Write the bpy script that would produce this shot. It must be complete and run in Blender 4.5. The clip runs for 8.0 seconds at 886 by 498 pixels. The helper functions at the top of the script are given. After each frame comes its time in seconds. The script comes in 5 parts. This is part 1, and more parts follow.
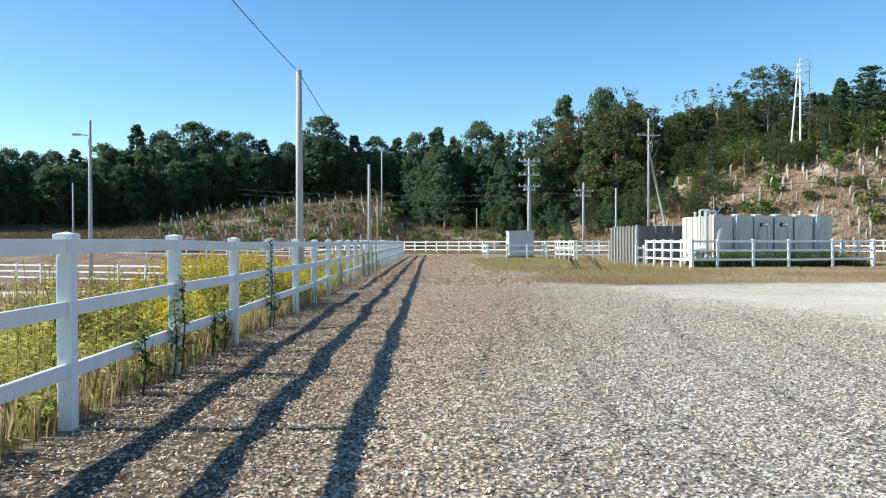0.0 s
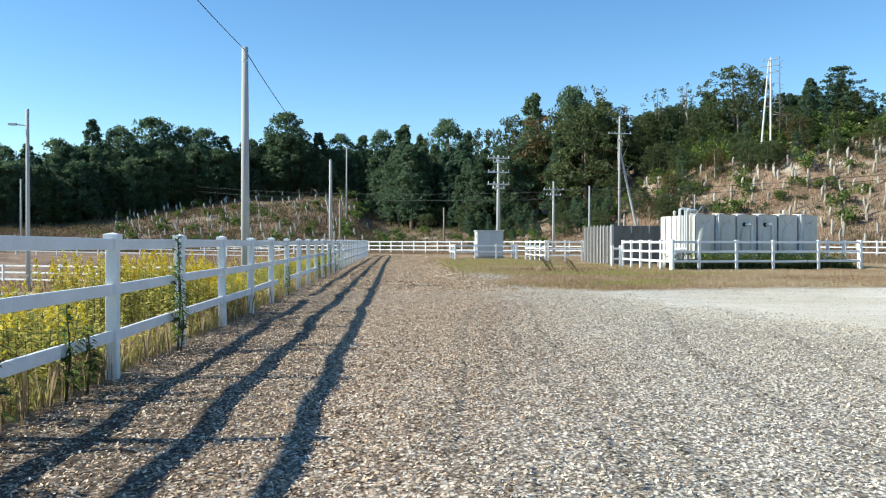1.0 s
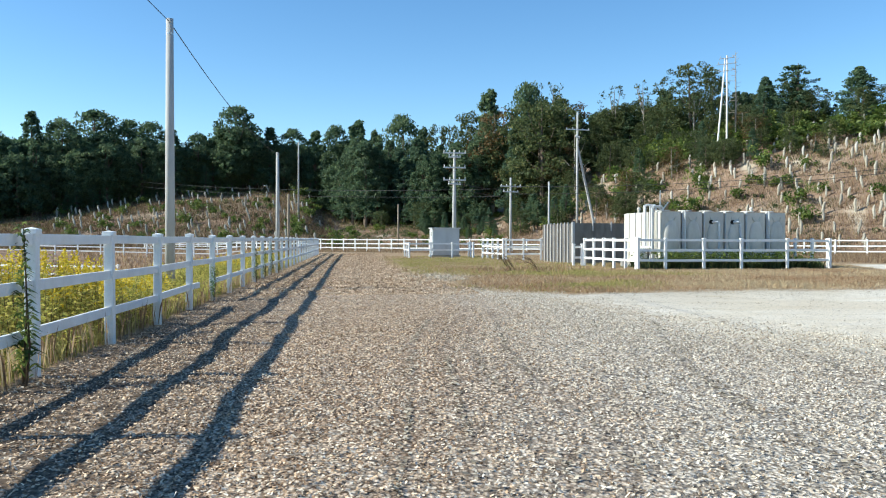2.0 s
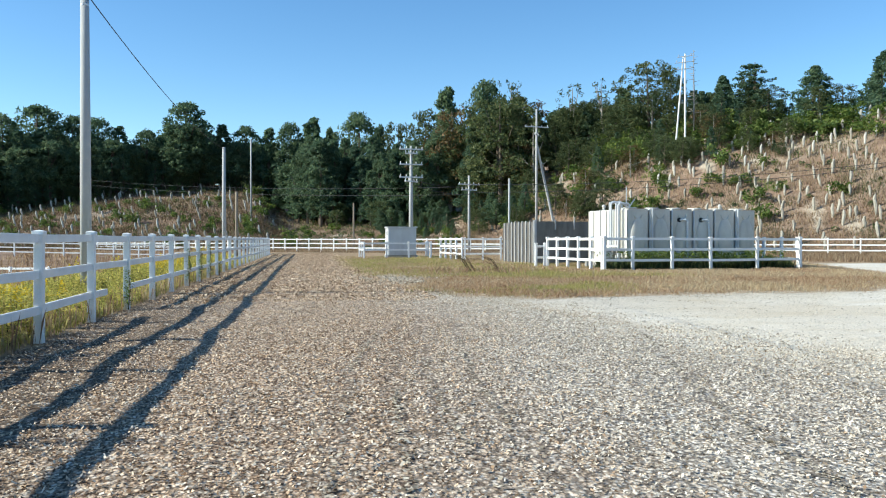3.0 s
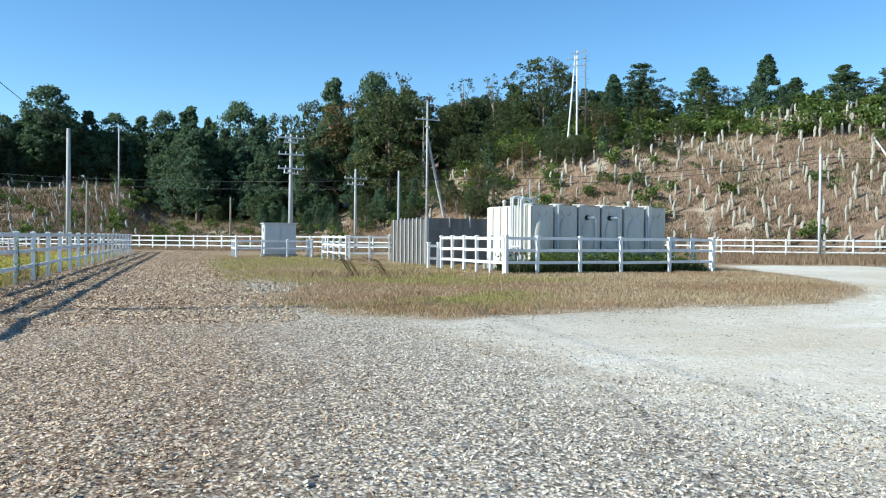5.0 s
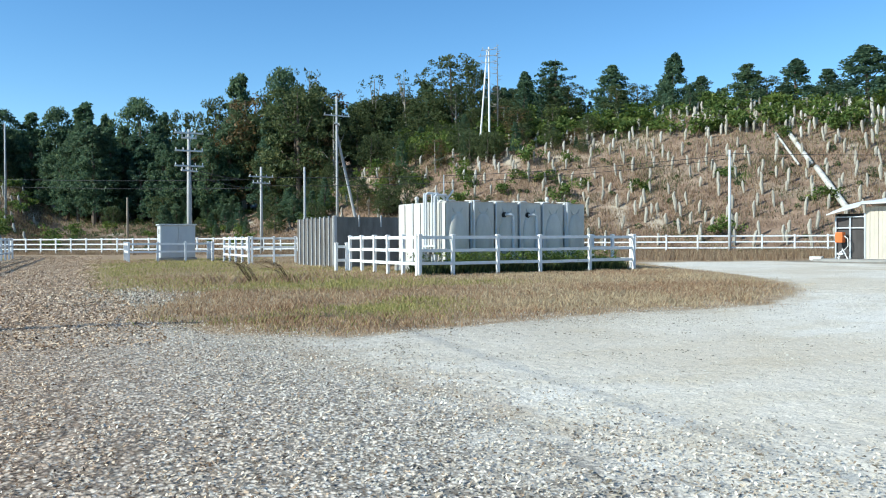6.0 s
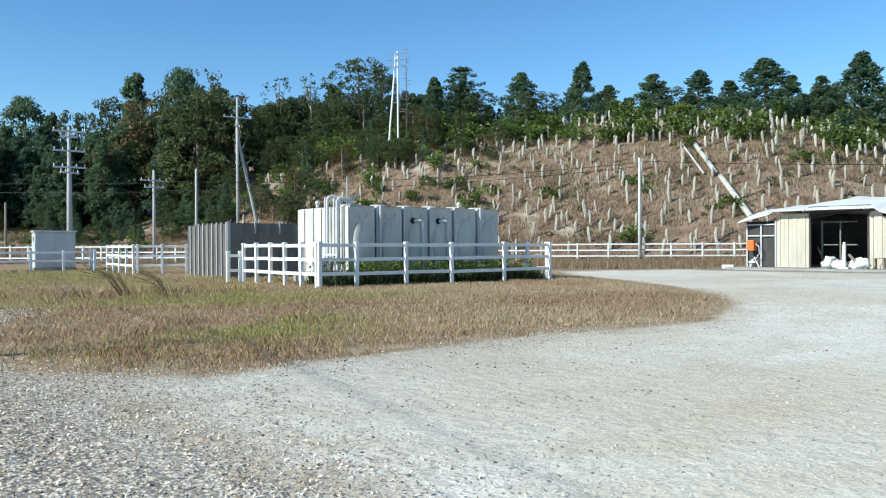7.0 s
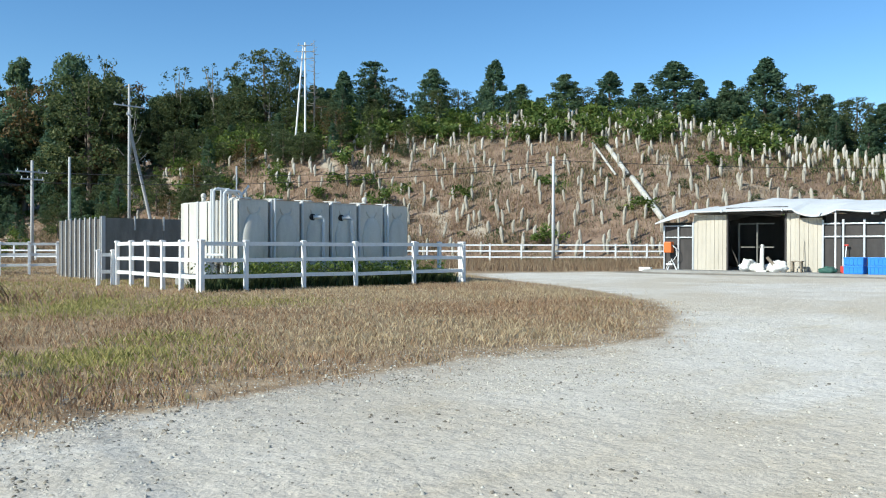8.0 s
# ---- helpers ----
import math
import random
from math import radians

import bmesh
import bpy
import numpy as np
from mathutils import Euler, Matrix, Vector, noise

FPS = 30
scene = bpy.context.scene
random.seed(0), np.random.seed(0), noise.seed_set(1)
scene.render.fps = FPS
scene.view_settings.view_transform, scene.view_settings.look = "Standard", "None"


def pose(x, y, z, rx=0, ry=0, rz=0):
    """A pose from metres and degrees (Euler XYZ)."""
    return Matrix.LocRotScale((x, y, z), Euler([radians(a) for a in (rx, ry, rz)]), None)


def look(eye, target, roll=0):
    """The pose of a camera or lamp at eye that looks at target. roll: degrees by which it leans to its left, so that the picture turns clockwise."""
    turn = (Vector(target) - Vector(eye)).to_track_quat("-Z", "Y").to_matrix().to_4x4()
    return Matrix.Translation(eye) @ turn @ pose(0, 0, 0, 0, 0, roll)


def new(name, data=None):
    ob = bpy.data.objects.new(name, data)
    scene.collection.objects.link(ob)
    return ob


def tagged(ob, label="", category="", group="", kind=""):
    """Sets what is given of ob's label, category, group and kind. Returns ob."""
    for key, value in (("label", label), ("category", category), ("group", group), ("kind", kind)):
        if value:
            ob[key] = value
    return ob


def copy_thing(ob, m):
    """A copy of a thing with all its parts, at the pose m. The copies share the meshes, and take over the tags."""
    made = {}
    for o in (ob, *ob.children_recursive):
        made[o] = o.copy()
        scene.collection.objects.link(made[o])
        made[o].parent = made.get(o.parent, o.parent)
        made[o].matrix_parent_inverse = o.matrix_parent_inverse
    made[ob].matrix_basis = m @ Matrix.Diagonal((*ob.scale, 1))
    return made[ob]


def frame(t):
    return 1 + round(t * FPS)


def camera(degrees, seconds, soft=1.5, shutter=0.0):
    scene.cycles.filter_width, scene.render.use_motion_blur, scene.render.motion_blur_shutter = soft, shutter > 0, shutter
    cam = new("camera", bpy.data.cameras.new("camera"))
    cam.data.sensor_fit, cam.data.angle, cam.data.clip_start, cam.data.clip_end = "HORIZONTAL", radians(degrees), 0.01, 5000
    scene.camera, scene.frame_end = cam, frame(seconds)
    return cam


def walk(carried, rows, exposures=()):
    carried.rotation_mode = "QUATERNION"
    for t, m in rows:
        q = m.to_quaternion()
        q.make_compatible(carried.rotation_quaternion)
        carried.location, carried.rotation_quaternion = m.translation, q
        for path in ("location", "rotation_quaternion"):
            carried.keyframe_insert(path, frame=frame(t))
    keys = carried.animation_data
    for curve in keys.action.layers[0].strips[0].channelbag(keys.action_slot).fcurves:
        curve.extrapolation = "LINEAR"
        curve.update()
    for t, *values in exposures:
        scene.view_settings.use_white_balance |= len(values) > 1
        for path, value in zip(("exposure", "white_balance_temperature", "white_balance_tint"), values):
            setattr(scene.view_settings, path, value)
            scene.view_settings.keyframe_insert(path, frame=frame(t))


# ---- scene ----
cam = camera(56.8, 8.0, soft=1.1)
PATH = [
    (0, (0.136, -0.735, 1.299), (0.166, 1.265, 1.281), -0.2),
    (0.5, (0.188, 0.628, 1.297), (0.246, 2.627, 1.278), -0.0),
    (1, (0.271, 1.979, 1.28), (0.382, 3.976, 1.262), -0.0),
    (1.5, (0.387, 3.213, 1.276), (0.558, 5.205, 1.255), 0.1),
    (3, (0.84, 6.435, 1.235), (1.162, 8.409, 1.212), 0.0),
    (3.5, (1.024, 7.492, 1.251), (1.421, 9.453, 1.227), 0.1),
    (4, (1.211, 8.46, 1.234), (1.677, 10.405, 1.21), 0.4),
    (5.5, (2.28, 11.829, 1.271), (2.951, 13.712, 1.243), 0.1),
    (6, (2.675, 12.709, 1.259), (3.458, 14.549, 1.231), -0.3),
    (6.5, (3.163, 13.715, 1.263), (4.049, 15.508, 1.237), -0.4),
    (7, (3.751, 14.757, 1.245), (4.732, 16.499, 1.236), -0.3),
    (7.5, (4.462, 15.891, 1.246), (5.525, 17.586, 1.237), -0.1),
    (8, (5.231, 16.932, 1.233), (6.396, 18.558, 1.224), 0.1),
]
walk(cam, [(t, look(eye, target, roll)) for t, eye, target, roll in PATH], [(0, 0.66, 6450, 2), (1.5, 0.66, 6450, 2), (4.0, 0.61, 6330, 1), (6.0, 0.50, 5980, 0), (6.5, 0.44, 6040, 0), (7.5, 0.38, 6160, 1), (8, 0.36, 6200, 2)])

# ---- world, sun, exposure ----
world = bpy.data.worlds.new("sky")
scene.world = world
world.use_nodes = True
wn = world.node_tree
sky = wn.nodes.new("ShaderNodeTexSky")
sky.sky_type = "NISHITA"
sky.sun_disc = False
sky.sun_elevation = radians(32)
sky.sun_rotation = radians(-90)
sky.altitude = 1200
sky.air_density = 1.0
sky.dust_density = 0.0
sky.ozone_density = 2.0
clear = wn.nodes.new("ShaderNodeHueSaturation")  # a very clear autumn sky
clear.inputs["Saturation"].default_value = 1.21
clear.inputs["Hue"].default_value = 0.502
wn.links.new(sky.outputs[0], clear.inputs["Color"])
wn.links.new(clear.outputs[0], wn.nodes["Background"].inputs[0])
wn.nodes["Background"].inputs[1].default_value = 0.128

sun_data = bpy.data.lights.new("sun", "SUN")
sun_data.energy = 5.0
sun_data.angle = radians(0.55)
sun_data.color = (1.0, 0.95, 0.87)
sun = new("sun", sun_data)
sun.matrix_world = look((-40 * math.cos(radians(32)), 1.2, 40 * math.sin(radians(32))), (0, 0, 0))

RNG = np.random.default_rng(7)


# ---- materials ----
class Mat:
    """A small builder for node materials on object coordinates in metres."""

    def __init__(self, name, rough=0.8, metal=0.0):
        self.m = bpy.data.materials.new(name)
        self.m.use_nodes = True
        self.t = self.m.node_tree
        self.b = self.t.nodes["Principled BSDF"]
        self.b.inputs["Roughness"].default_value = rough
        self.b.inputs["Metallic"].default_value = metal
        self.b.inputs["Specular IOR Level"].default_value = 0.3
        self.co = self.t.nodes.new("ShaderNodeTexCoord").outputs["Object"]

    def link(self, a, b):
        self.t.links.new(a, b)

    def noise(self, scale, detail=4.0, rough=0.6, stretch=None):
        n = self.t.nodes.new("ShaderNodeTexNoise")
        n.inputs["Scale"].default_value = scale
        n.inputs["Detail"].default_value = detail
        n.inputs["Roughness"].default_value = rough
        src = self.co
        if stretch:
            mp = self.t.nodes.new("ShaderNodeMapping")
            mp.inputs["Scale"].default_value = stretch
            self.link(src, mp.inputs[0])
            src = mp.outputs[0]
        self.link(src, n.inputs["Vector"])
        return n.outputs["Fac"]

    def cells(self, scale, stretch=None, out="Color"):
        n = self.t.nodes.new("ShaderNodeTexVoronoi")
        n.inputs["Scale"].default_value = scale
        src = self.co
        if stretch:
            mp = self.t.nodes.new("ShaderNodeMapping")
            mp.inputs["Scale"].default_value = stretch
            self.link(src, mp.inputs[0])
            src = mp.outputs[0]
        self.link(src, n.inputs["Vector"])
        return n.outputs[out]

    def random(self):
        return self.t.nodes.new("ShaderNodeObjectInfo").outputs["Random"]

    def island(self):
        return self.t.nodes.new("ShaderNodeNewGeometry").outputs["Random Per Island"]

    def attr(self, name):
        n = self.t.nodes.new("ShaderNodeAttribute")
        n.attribute_name = name
        return n.outputs["Fac"]

    def grey(self, colour):
        n = self.t.nodes.new("ShaderNodeRGBToBW")
        self.link(colour, n.inputs[0])
        return n.outputs[0]

    def math(self, op, a, b):
        n = self.t.nodes.new("ShaderNodeMath")
        n.operation = op
        for k, v in enumerate((a, b)):
            if isinstance(v, (int, float)):
                n.inputs[k].default_value = v
            else:
                self.link(v, n.inputs[k])
        return n.outputs[0]

    def ramp(self, fac, *stops):
        n = self.t.nodes.new("ShaderNodeValToRGB")
        e = n.color_ramp.elements
        while len(e) < len(stops):
            e.new(0.5)
        for k, (p, c) in enumerate(stops):
            e[k].position = p
            e[k].color = (*c, 1) if isinstance(c, tuple) else (c, c, c, 1)
        self.link(fac, n.inputs[0])
        return n.outputs[0]

    def mix(self, fac, a, b, kind="MIX"):
        n = self.t.nodes.new("ShaderNodeMix")
        n.data_type = "RGBA"
        n.blend_type = kind
        for v, k in ((fac, 0), (a, 6), (b, 7)):
            if isinstance(v, (int, float)):
                n.inputs[k].default_value = v
            elif isinstance(v, tuple):
                n.inputs[k].default_value = (*v, 1)
            else:
                self.link(v, n.inputs[k])
        return n.outputs[2]

    def colour(self, c):
        if isinstance(c, tuple):
            self.b.inputs["Base Color"].default_value = (*c, 1)
        else:
            self.link(c, self.b.inputs["Base Color"])
        return self

    def bump(self, height, strength=0.5, distance=0.02):
        n = self.t.nodes.new("ShaderNodeBump")
        n.inputs["Strength"].default_value = strength
        n.inputs["Distance"].default_value = distance
        self.link(height, n.inputs["Height"])
        self.link(n.outputs[0], self.b.inputs["Normal"])
        return self


def worn(name, base, dirt, rough=0.6, scale=3.0, amount=0.5, grain=40.0, metal=0.0, stretch=(1, 1, 0.25)):
    """A painted or plain surface with streaks and fine grain."""
    k = Mat(name, rough, metal)
    streak = k.ramp(k.noise(scale, 6, 0.65, stretch), (0.42, 0.0), (0.75, 1.0))
    c = k.mix(k.math("MULTIPLY", streak, amount), base, dirt)
    fine = k.noise(grain, 3)
    c = k.mix(0.25, c, k.ramp(fine, (0.3, 0.55), (0.7, 1.0)), "MULTIPLY")
    k.colour(c).bump(fine, 0.15, 0.004)
    return k.m


def leafy(name, dark, light, tint, through_light=0.4, rough=0.6):
    k = Mat(name, rough)
    k.b.inputs["Specular IOR Level"].default_value = 0.25 if rough < 0.8 else 0.08
    c = k.ramp(k.island(), (0.0, dark), (0.6, light), (1.0, tint))
    c = k.mix(0.5, c, k.ramp(k.random(), (0.0, (0.62, 0.66, 0.66)), (1.0, (1.2, 1.12, 0.95))), "MULTIPLY")
    k.colour(c)
    thin = k.t.nodes.new("ShaderNodeBsdfTranslucent")
    k.link(c, thin.inputs["Color"])
    both = k.t.nodes.new("ShaderNodeMixShader")
    both.inputs[0].default_value = through_light
    k.link(k.b.outputs[0], both.inputs[1])
    k.link(thin.outputs[0], both.inputs[2])
    k.link(both.outputs[0], k.t.nodes["Material Output"].inputs["Surface"])
    return k.m


M_FENCE = worn("white_vinyl", (0.87, 0.87, 0.86), (0.60, 0.57, 0.49), 0.45, 2.0, 0.4, 60)
M_TANK = worn("cream_frp", (0.62, 0.60, 0.54), (0.36, 0.34, 0.30), 0.5, 1.4, 0.75, 30)
M_SEAM = worn("rusty_seam", (0.34, 0.22, 0.15), (0.50, 0.42, 0.33), 0.8, 4, 0.7, 30, 0, (1, 1, 1))
M_CONCRETE = worn("pole_concrete", (0.46, 0.46, 0.45), (0.30, 0.30, 0.29), 0.85, 2.5, 0.6, 50)
M_STEEL = worn("galvanised_steel", (0.55, 0.57, 0.58), (0.36, 0.36, 0.36), 0.45, 4.0, 0.5, 60, 0.6)
M_TOWER = worn("dull_tower_steel", (0.36, 0.37, 0.38), (0.26, 0.26, 0.26), 0.6, 3.0, 0.5, 20, 0.2)
M_PIPE = worn("grey_plastic_pipe", (0.60, 0.62, 0.63), (0.45, 0.45, 0.45), 0.4, 4, 0.4, 60)
M_DARK = worn("dark_board", (0.16, 0.155, 0.135), (0.30, 0.29, 0.26), 0.85, 2.2, 0.9, 25)
M_BATTEN = worn("grey_batten", (0.50, 0.50, 0.49), (0.33, 0.33, 0.32), 0.7, 3, 0.7, 40)
M_BOX = worn("grey_painted_cabinet", (0.56, 0.58, 0.58), (0.40, 0.41, 0.41), 0.5, 1.6, 0.5, 40)
M_OLDBOARD = worn("weathered_board", (0.10, 0.092, 0.085), (0.19, 0.175, 0.16), 0.9, 2.5, 0.8, 30)
M_WOOD = worn("weathered_wood", (0.30, 0.25, 0.19), (0.16, 0.13, 0.10), 0.9, 3, 0.8, 40)
M_BARK = worn("bark", (0.16, 0.125, 0.095), (0.075, 0.06, 0.05), 0.95, 4, 0.8, 18)
M_BARE = worn("pale_bark", (0.33, 0.30, 0.26), (0.20, 0.18, 0.15), 0.95, 4, 0.8, 18)
M_WIRE = Mat("black_cable", 0.6).colour((0.03, 0.03, 0.035)).m
k = Mat("pale_guard_mesh", 0.85)
tone = k.ramp(k.island(), (0.0, (0.34, 0.305, 0.24)), (0.5, (0.47, 0.435, 0.36)), (1.0, (0.58, 0.55, 0.48)))
k.colour(k.mix(0.6, tone, k.ramp(k.noise(7, 5, 0.7), (0.35, 0.55), (0.65, 1.05)), "MULTIPLY"))
M_GUARD = k.m
M_PANEL = worn("cream_panel", (0.53, 0.48, 0.395), (0.38, 0.335, 0.265), 0.65, 1.8, 0.6, 30)
M_ROOF = worn("white_sheeting", (0.72, 0.72, 0.70), (0.54, 0.53, 0.49), 0.5, 1.2, 0.5, 20)
M_CHUTE = worn("stained_white_pipe", (0.56, 0.54, 0.48), (0.30, 0.27, 0.22), 0.7, 2.5, 0.8, 30, 0, (1, 1, 1))
M_NET = worn("dark_netting", (0.055, 0.05, 0.047), (0.10, 0.09, 0.085), 0.8, 3, 0.6, 40)
# the dimness inside the shed is put into this dark colour
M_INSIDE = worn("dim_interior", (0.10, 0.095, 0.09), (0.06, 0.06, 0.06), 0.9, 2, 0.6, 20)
M_SLAB = worn("grey_slab", (0.33, 0.32, 0.295), (0.20, 0.195, 0.18), 0.9, 1.5, 0.7, 20, 0, (1, 1, 1))
M_ORANGE = worn("orange_plastic", (0.72, 0.17, 0.04), (0.45, 0.10, 0.03), 0.4, 5, 0.4, 30)
M_RED = worn("red_plastic", (0.55, 0.05, 0.04), (0.35, 0.04, 0.03), 0.45, 5, 0.4, 30)
M_BLUE = worn("blue_plastic", (0.04, 0.24, 0.68), (0.03, 0.16, 0.45), 0.4, 3, 0.4, 30)
M_SACK = worn("white_sack", (0.72, 0.71, 0.67), (0.50, 0.48, 0.42), 0.8, 5, 0.5, 30, 0, (1, 1, 1))
M_BLACK = Mat("black_rubber", 0.7).colour((0.02, 0.02, 0.02)).m
M_GREEN_TARP = worn("green_tarp", (0.05, 0.13, 0.10), (0.03, 0.07, 0.06), 0.6, 3, 0.5, 30)
L_PINE = leafy("pine_foliage", (0.062, 0.112, 0.070), (0.13, 0.20, 0.112), (0.20, 0.26, 0.14), 0.5)
L_CEDAR = leafy("cedar_foliage", (0.056, 0.108, 0.074), (0.115, 0.19, 0.112), (0.17, 0.235, 0.13), 0.5)
L_BROAD = leafy("broad_foliage", (0.036, 0.060, 0.026), (0.095, 0.130, 0.054), (0.185, 0.20, 0.085))
L_AUTUMN = leafy("autumn_foliage", (0.06, 0.05, 0.022), (0.15, 0.11, 0.05), (0.24, 0.15, 0.07))
L_SHRUB = leafy("shrub_foliage", (0.045, 0.085, 0.018), (0.13, 0.19, 0.045), (0.25, 0.29, 0.08))
L_WEED = leafy("weed_leaves", (0.19, 0.225, 0.055), (0.48, 0.465, 0.13), (0.70, 0.61, 0.22), 0.5)
L_FLOWER = leafy("goldenrod_heads", (0.50, 0.38, 0.03), (0.74, 0.56, 0.05), (0.82, 0.68, 0.12))
L_DRY = leafy("dry_grass", (0.40, 0.295, 0.18), (0.58, 0.455, 0.295), (0.72, 0.60, 0.41), 0.4, 0.9)
L_GREENGRASS = leafy("green_grass", (0.22, 0.225, 0.065), (0.41, 0.375, 0.145), (0.56, 0.48, 0.22), 0.4, 0.9)
L_CHIP = leafy("brown_wood_chips", (0.10, 0.06, 0.038), (0.61, 0.445, 0.31), (0.84, 0.71, 0.56), 0.0, 0.95)
L_PALECHIP = leafy("pale_wood_chips", (0.26, 0.19, 0.13), (0.78, 0.675, 0.545), (0.86, 0.785, 0.68), 0.0, 0.95)
L_STONE = leafy("loose_stones", (0.20, 0.18, 0.15), (0.50, 0.46, 0.39), (0.66, 0.62, 0.55), 0.0, 0.95)
L_CRUST = leafy("pale_crust", (0.26, 0.225, 0.18), (0.54, 0.49, 0.415), (0.68, 0.635, 0.555), 0.0, 0.95)
L_CLOD = leafy("earth_clods", (0.09, 0.076, 0.06), (0.36, 0.32, 0.26), (0.60, 0.55, 0.47), 0.0, 0.95)
L_DEAD = leafy("dead_stalks", (0.06, 0.04, 0.025), (0.16, 0.11, 0.07), (0.26, 0.20, 0.13))
L_REDGRASS = leafy("reddish_grass", (0.22, 0.135, 0.085), (0.40, 0.275, 0.18), (0.53, 0.40, 0.27), 0.4, 0.9)
L_BRACKEN = leafy("dead_bracken", (0.09, 0.058, 0.036), (0.20, 0.135, 0.085), (0.26, 0.21, 0.11), 0.3, 0.9)
L_RUST = leafy("rust_grass", (0.17, 0.11, 0.072), (0.365, 0.255, 0.17), (0.50, 0.405, 0.265), 0.4, 0.9)


# ---- mesh helpers ----
def finish(ob, material, parent=None, label="", smooth=False):
    ob.data.materials.append(material)
    if parent is not None:
        ob.parent = parent
    if smooth:
        for p in ob.data.polygons:
            p.use_smooth = True
    return tagged(ob, label)


def part(name, bm, material, parent=None, label="", smooth=False):
    me = bpy.data.meshes.new(name)
    bm.to_mesh(me)
    bm.free()
    return finish(new(name, me), material, parent, label, smooth)


def solid(name, verts, faces, material, parent=None, label="", smooth=False):
    me = bpy.data.meshes.new(name)
    me.from_pydata([tuple(v) for v in verts], [], [tuple(f) for f in faces])
    me.update()
    return finish(new(name, me), material, parent, label, smooth)


def big(name, verts, faces, material):
    """A mesh from numpy arrays of corners and equal-sided faces."""
    me = bpy.data.meshes.new(name)
    n, k = faces.shape
    me.vertices.add(len(verts))
    me.vertices.foreach_set("co", np.ascontiguousarray(verts, dtype=np.float32).ravel())
    me.loops.add(n * k)
    me.loops.foreach_set("vertex_index", faces.astype(np.int32).ravel())
    me.polygons.add(n)
    me.polygons.foreach_set("loop_start", np.arange(0, n * k, k, dtype=np.int32))
    me.update(calc_edges=True)
    me.materials.append(material)
    return me


def again(ob, m, parent=None):
    """Another object on the same mesh."""
    o = new(ob.name.split(".")[0], ob.data)
    o.matrix_basis = m
    o.parent = parent if parent is not None else ob.parent
    if "label" in ob:
        o["label"] = ob["label"]
    return o


def box(x0, y0, z0, x1, y1, z1, bevel=0.0, bm=None):
    bm = bm or bmesh.new()
    got = bmesh.ops.create_cube(bm, size=1.0, matrix=Matrix.LocRotScale(((x0 + x1) / 2, (y0 + y1) / 2, (z0 + z1) / 2), None, (x1 - x0, y1 - y0, z1 - z0)))
    if bevel:
        edges = {e for v in got["verts"] for e in v.link_edges}
        bmesh.ops.bevel(bm, geom=list(edges), offset=bevel, segments=2, affect="EDGES", profile=0.6)
    return bm


def tube(points, radii, sides=8, bm=None, caps=True):
    """A round bar along points."""
    bm = bm or bmesh.new()
    points = [Vector(p) for p in points]
    if isinstance(radii, (int, float)):
        radii = [radii] * len(points)
    rings = []
    for k, p in enumerate(points):
        d = (points[min(k + 1, len(points) - 1)] - points[max(k - 1, 0)]).normalized()
        side = d.cross(Vector((0.31, 0.95, 0.05)) if abs(d.y) < 0.9 else Vector((1, 0, 0.1))).normalized()
        up = d.cross(side)
        rings.append([bm.verts.new(p + radii[k] * (math.cos(a) * side + math.sin(a) * up)) for a in (2 * math.pi * j / sides for j in range(sides))])
    for a, b in zip(rings, rings[1:]):
        for j in range(sides):
            bm.faces.new((a[j], a[(j + 1) % sides], b[(j + 1) % sides], b[j]))
    if caps:
        bm.faces.new(rings[0])
        bm.faces.new(list(reversed(rings[-1])))
    bmesh.ops.recalc_face_normals(bm, faces=bm.faces)
    return bm


def empty(name, m, label="", category="", group="", kind=""):
    e = new(name)
    e.matrix_basis = m
    return tagged(e, label, category, group, kind)


# ---- the lie of the land ----
CENTRE = (3.0, 10.0)
HILL = [  # bearing, distance of the foot, distance of the brow, height of the brow
    (-180, 140, 160, 0), (-100, 130, 160, 0), (-60, 120, 150, 3), (-30, 110, 148, 4.2), (-24, 108, 148, 4.4), (-20, 106, 149, 6), (-16, 104, 150, 7.9),
    (-12, 101, 151, 10.1), (-8.3, 99, 152, 10.7), (-4.5, 98, 149, 10.3), (-3.4, 98, 146, 7), (-2, 98, 143, 5), (0, 98, 140, 4.5), (3.5, 98, 136, 4), (7.4, 96, 133, 4.8),
    (11.4, 90, 127, 6.5), (14.5, 86, 120, 10), (18, 82, 115, 12.6), (23, 76, 110, 14.7), (27.5, 73, 105, 15.4), (38.9, 68, 99, 15.4),
    (46, 67, 99, 15.3), (49.2, 67, 98, 14.9), (52.6, 67, 98, 13.3), (55.8, 68, 98, 11.6), (58.9, 69, 98, 10.1), (62, 70, 98, 8.8), (80, 75, 100, 8), (120, 90, 115, 7), (150, 120, 150, 0), (180, 140, 160, 0)]
HT = np.array(HILL, dtype=float)


def fractal(x, y, scale, seed=0):
    """Cheap smooth noise about -1 to 1, for arrays."""
    s = np.zeros_like(x, dtype=float)
    for k, (a, b, w) in enumerate(((1.0, 0.3, 1.0), (-0.6, 1.1, 0.8), (1.7, -1.3, 0.5), (2.3, 2.1, 0.4), (-3.7, 1.9, 0.25))):
        s += w * np.sin((a * x + b * y) / scale + 1.7 * k + seed) * np.cos((b * x - a * y) / scale * 0.8 + 0.9 * k + 2 * seed)
    return s / 1.6


def bearing(x, y):
    return np.degrees(np.arctan2(x - CENTRE[0], y - CENTRE[1])), np.hypot(x - CENTRE[0], y - CENTRE[1])


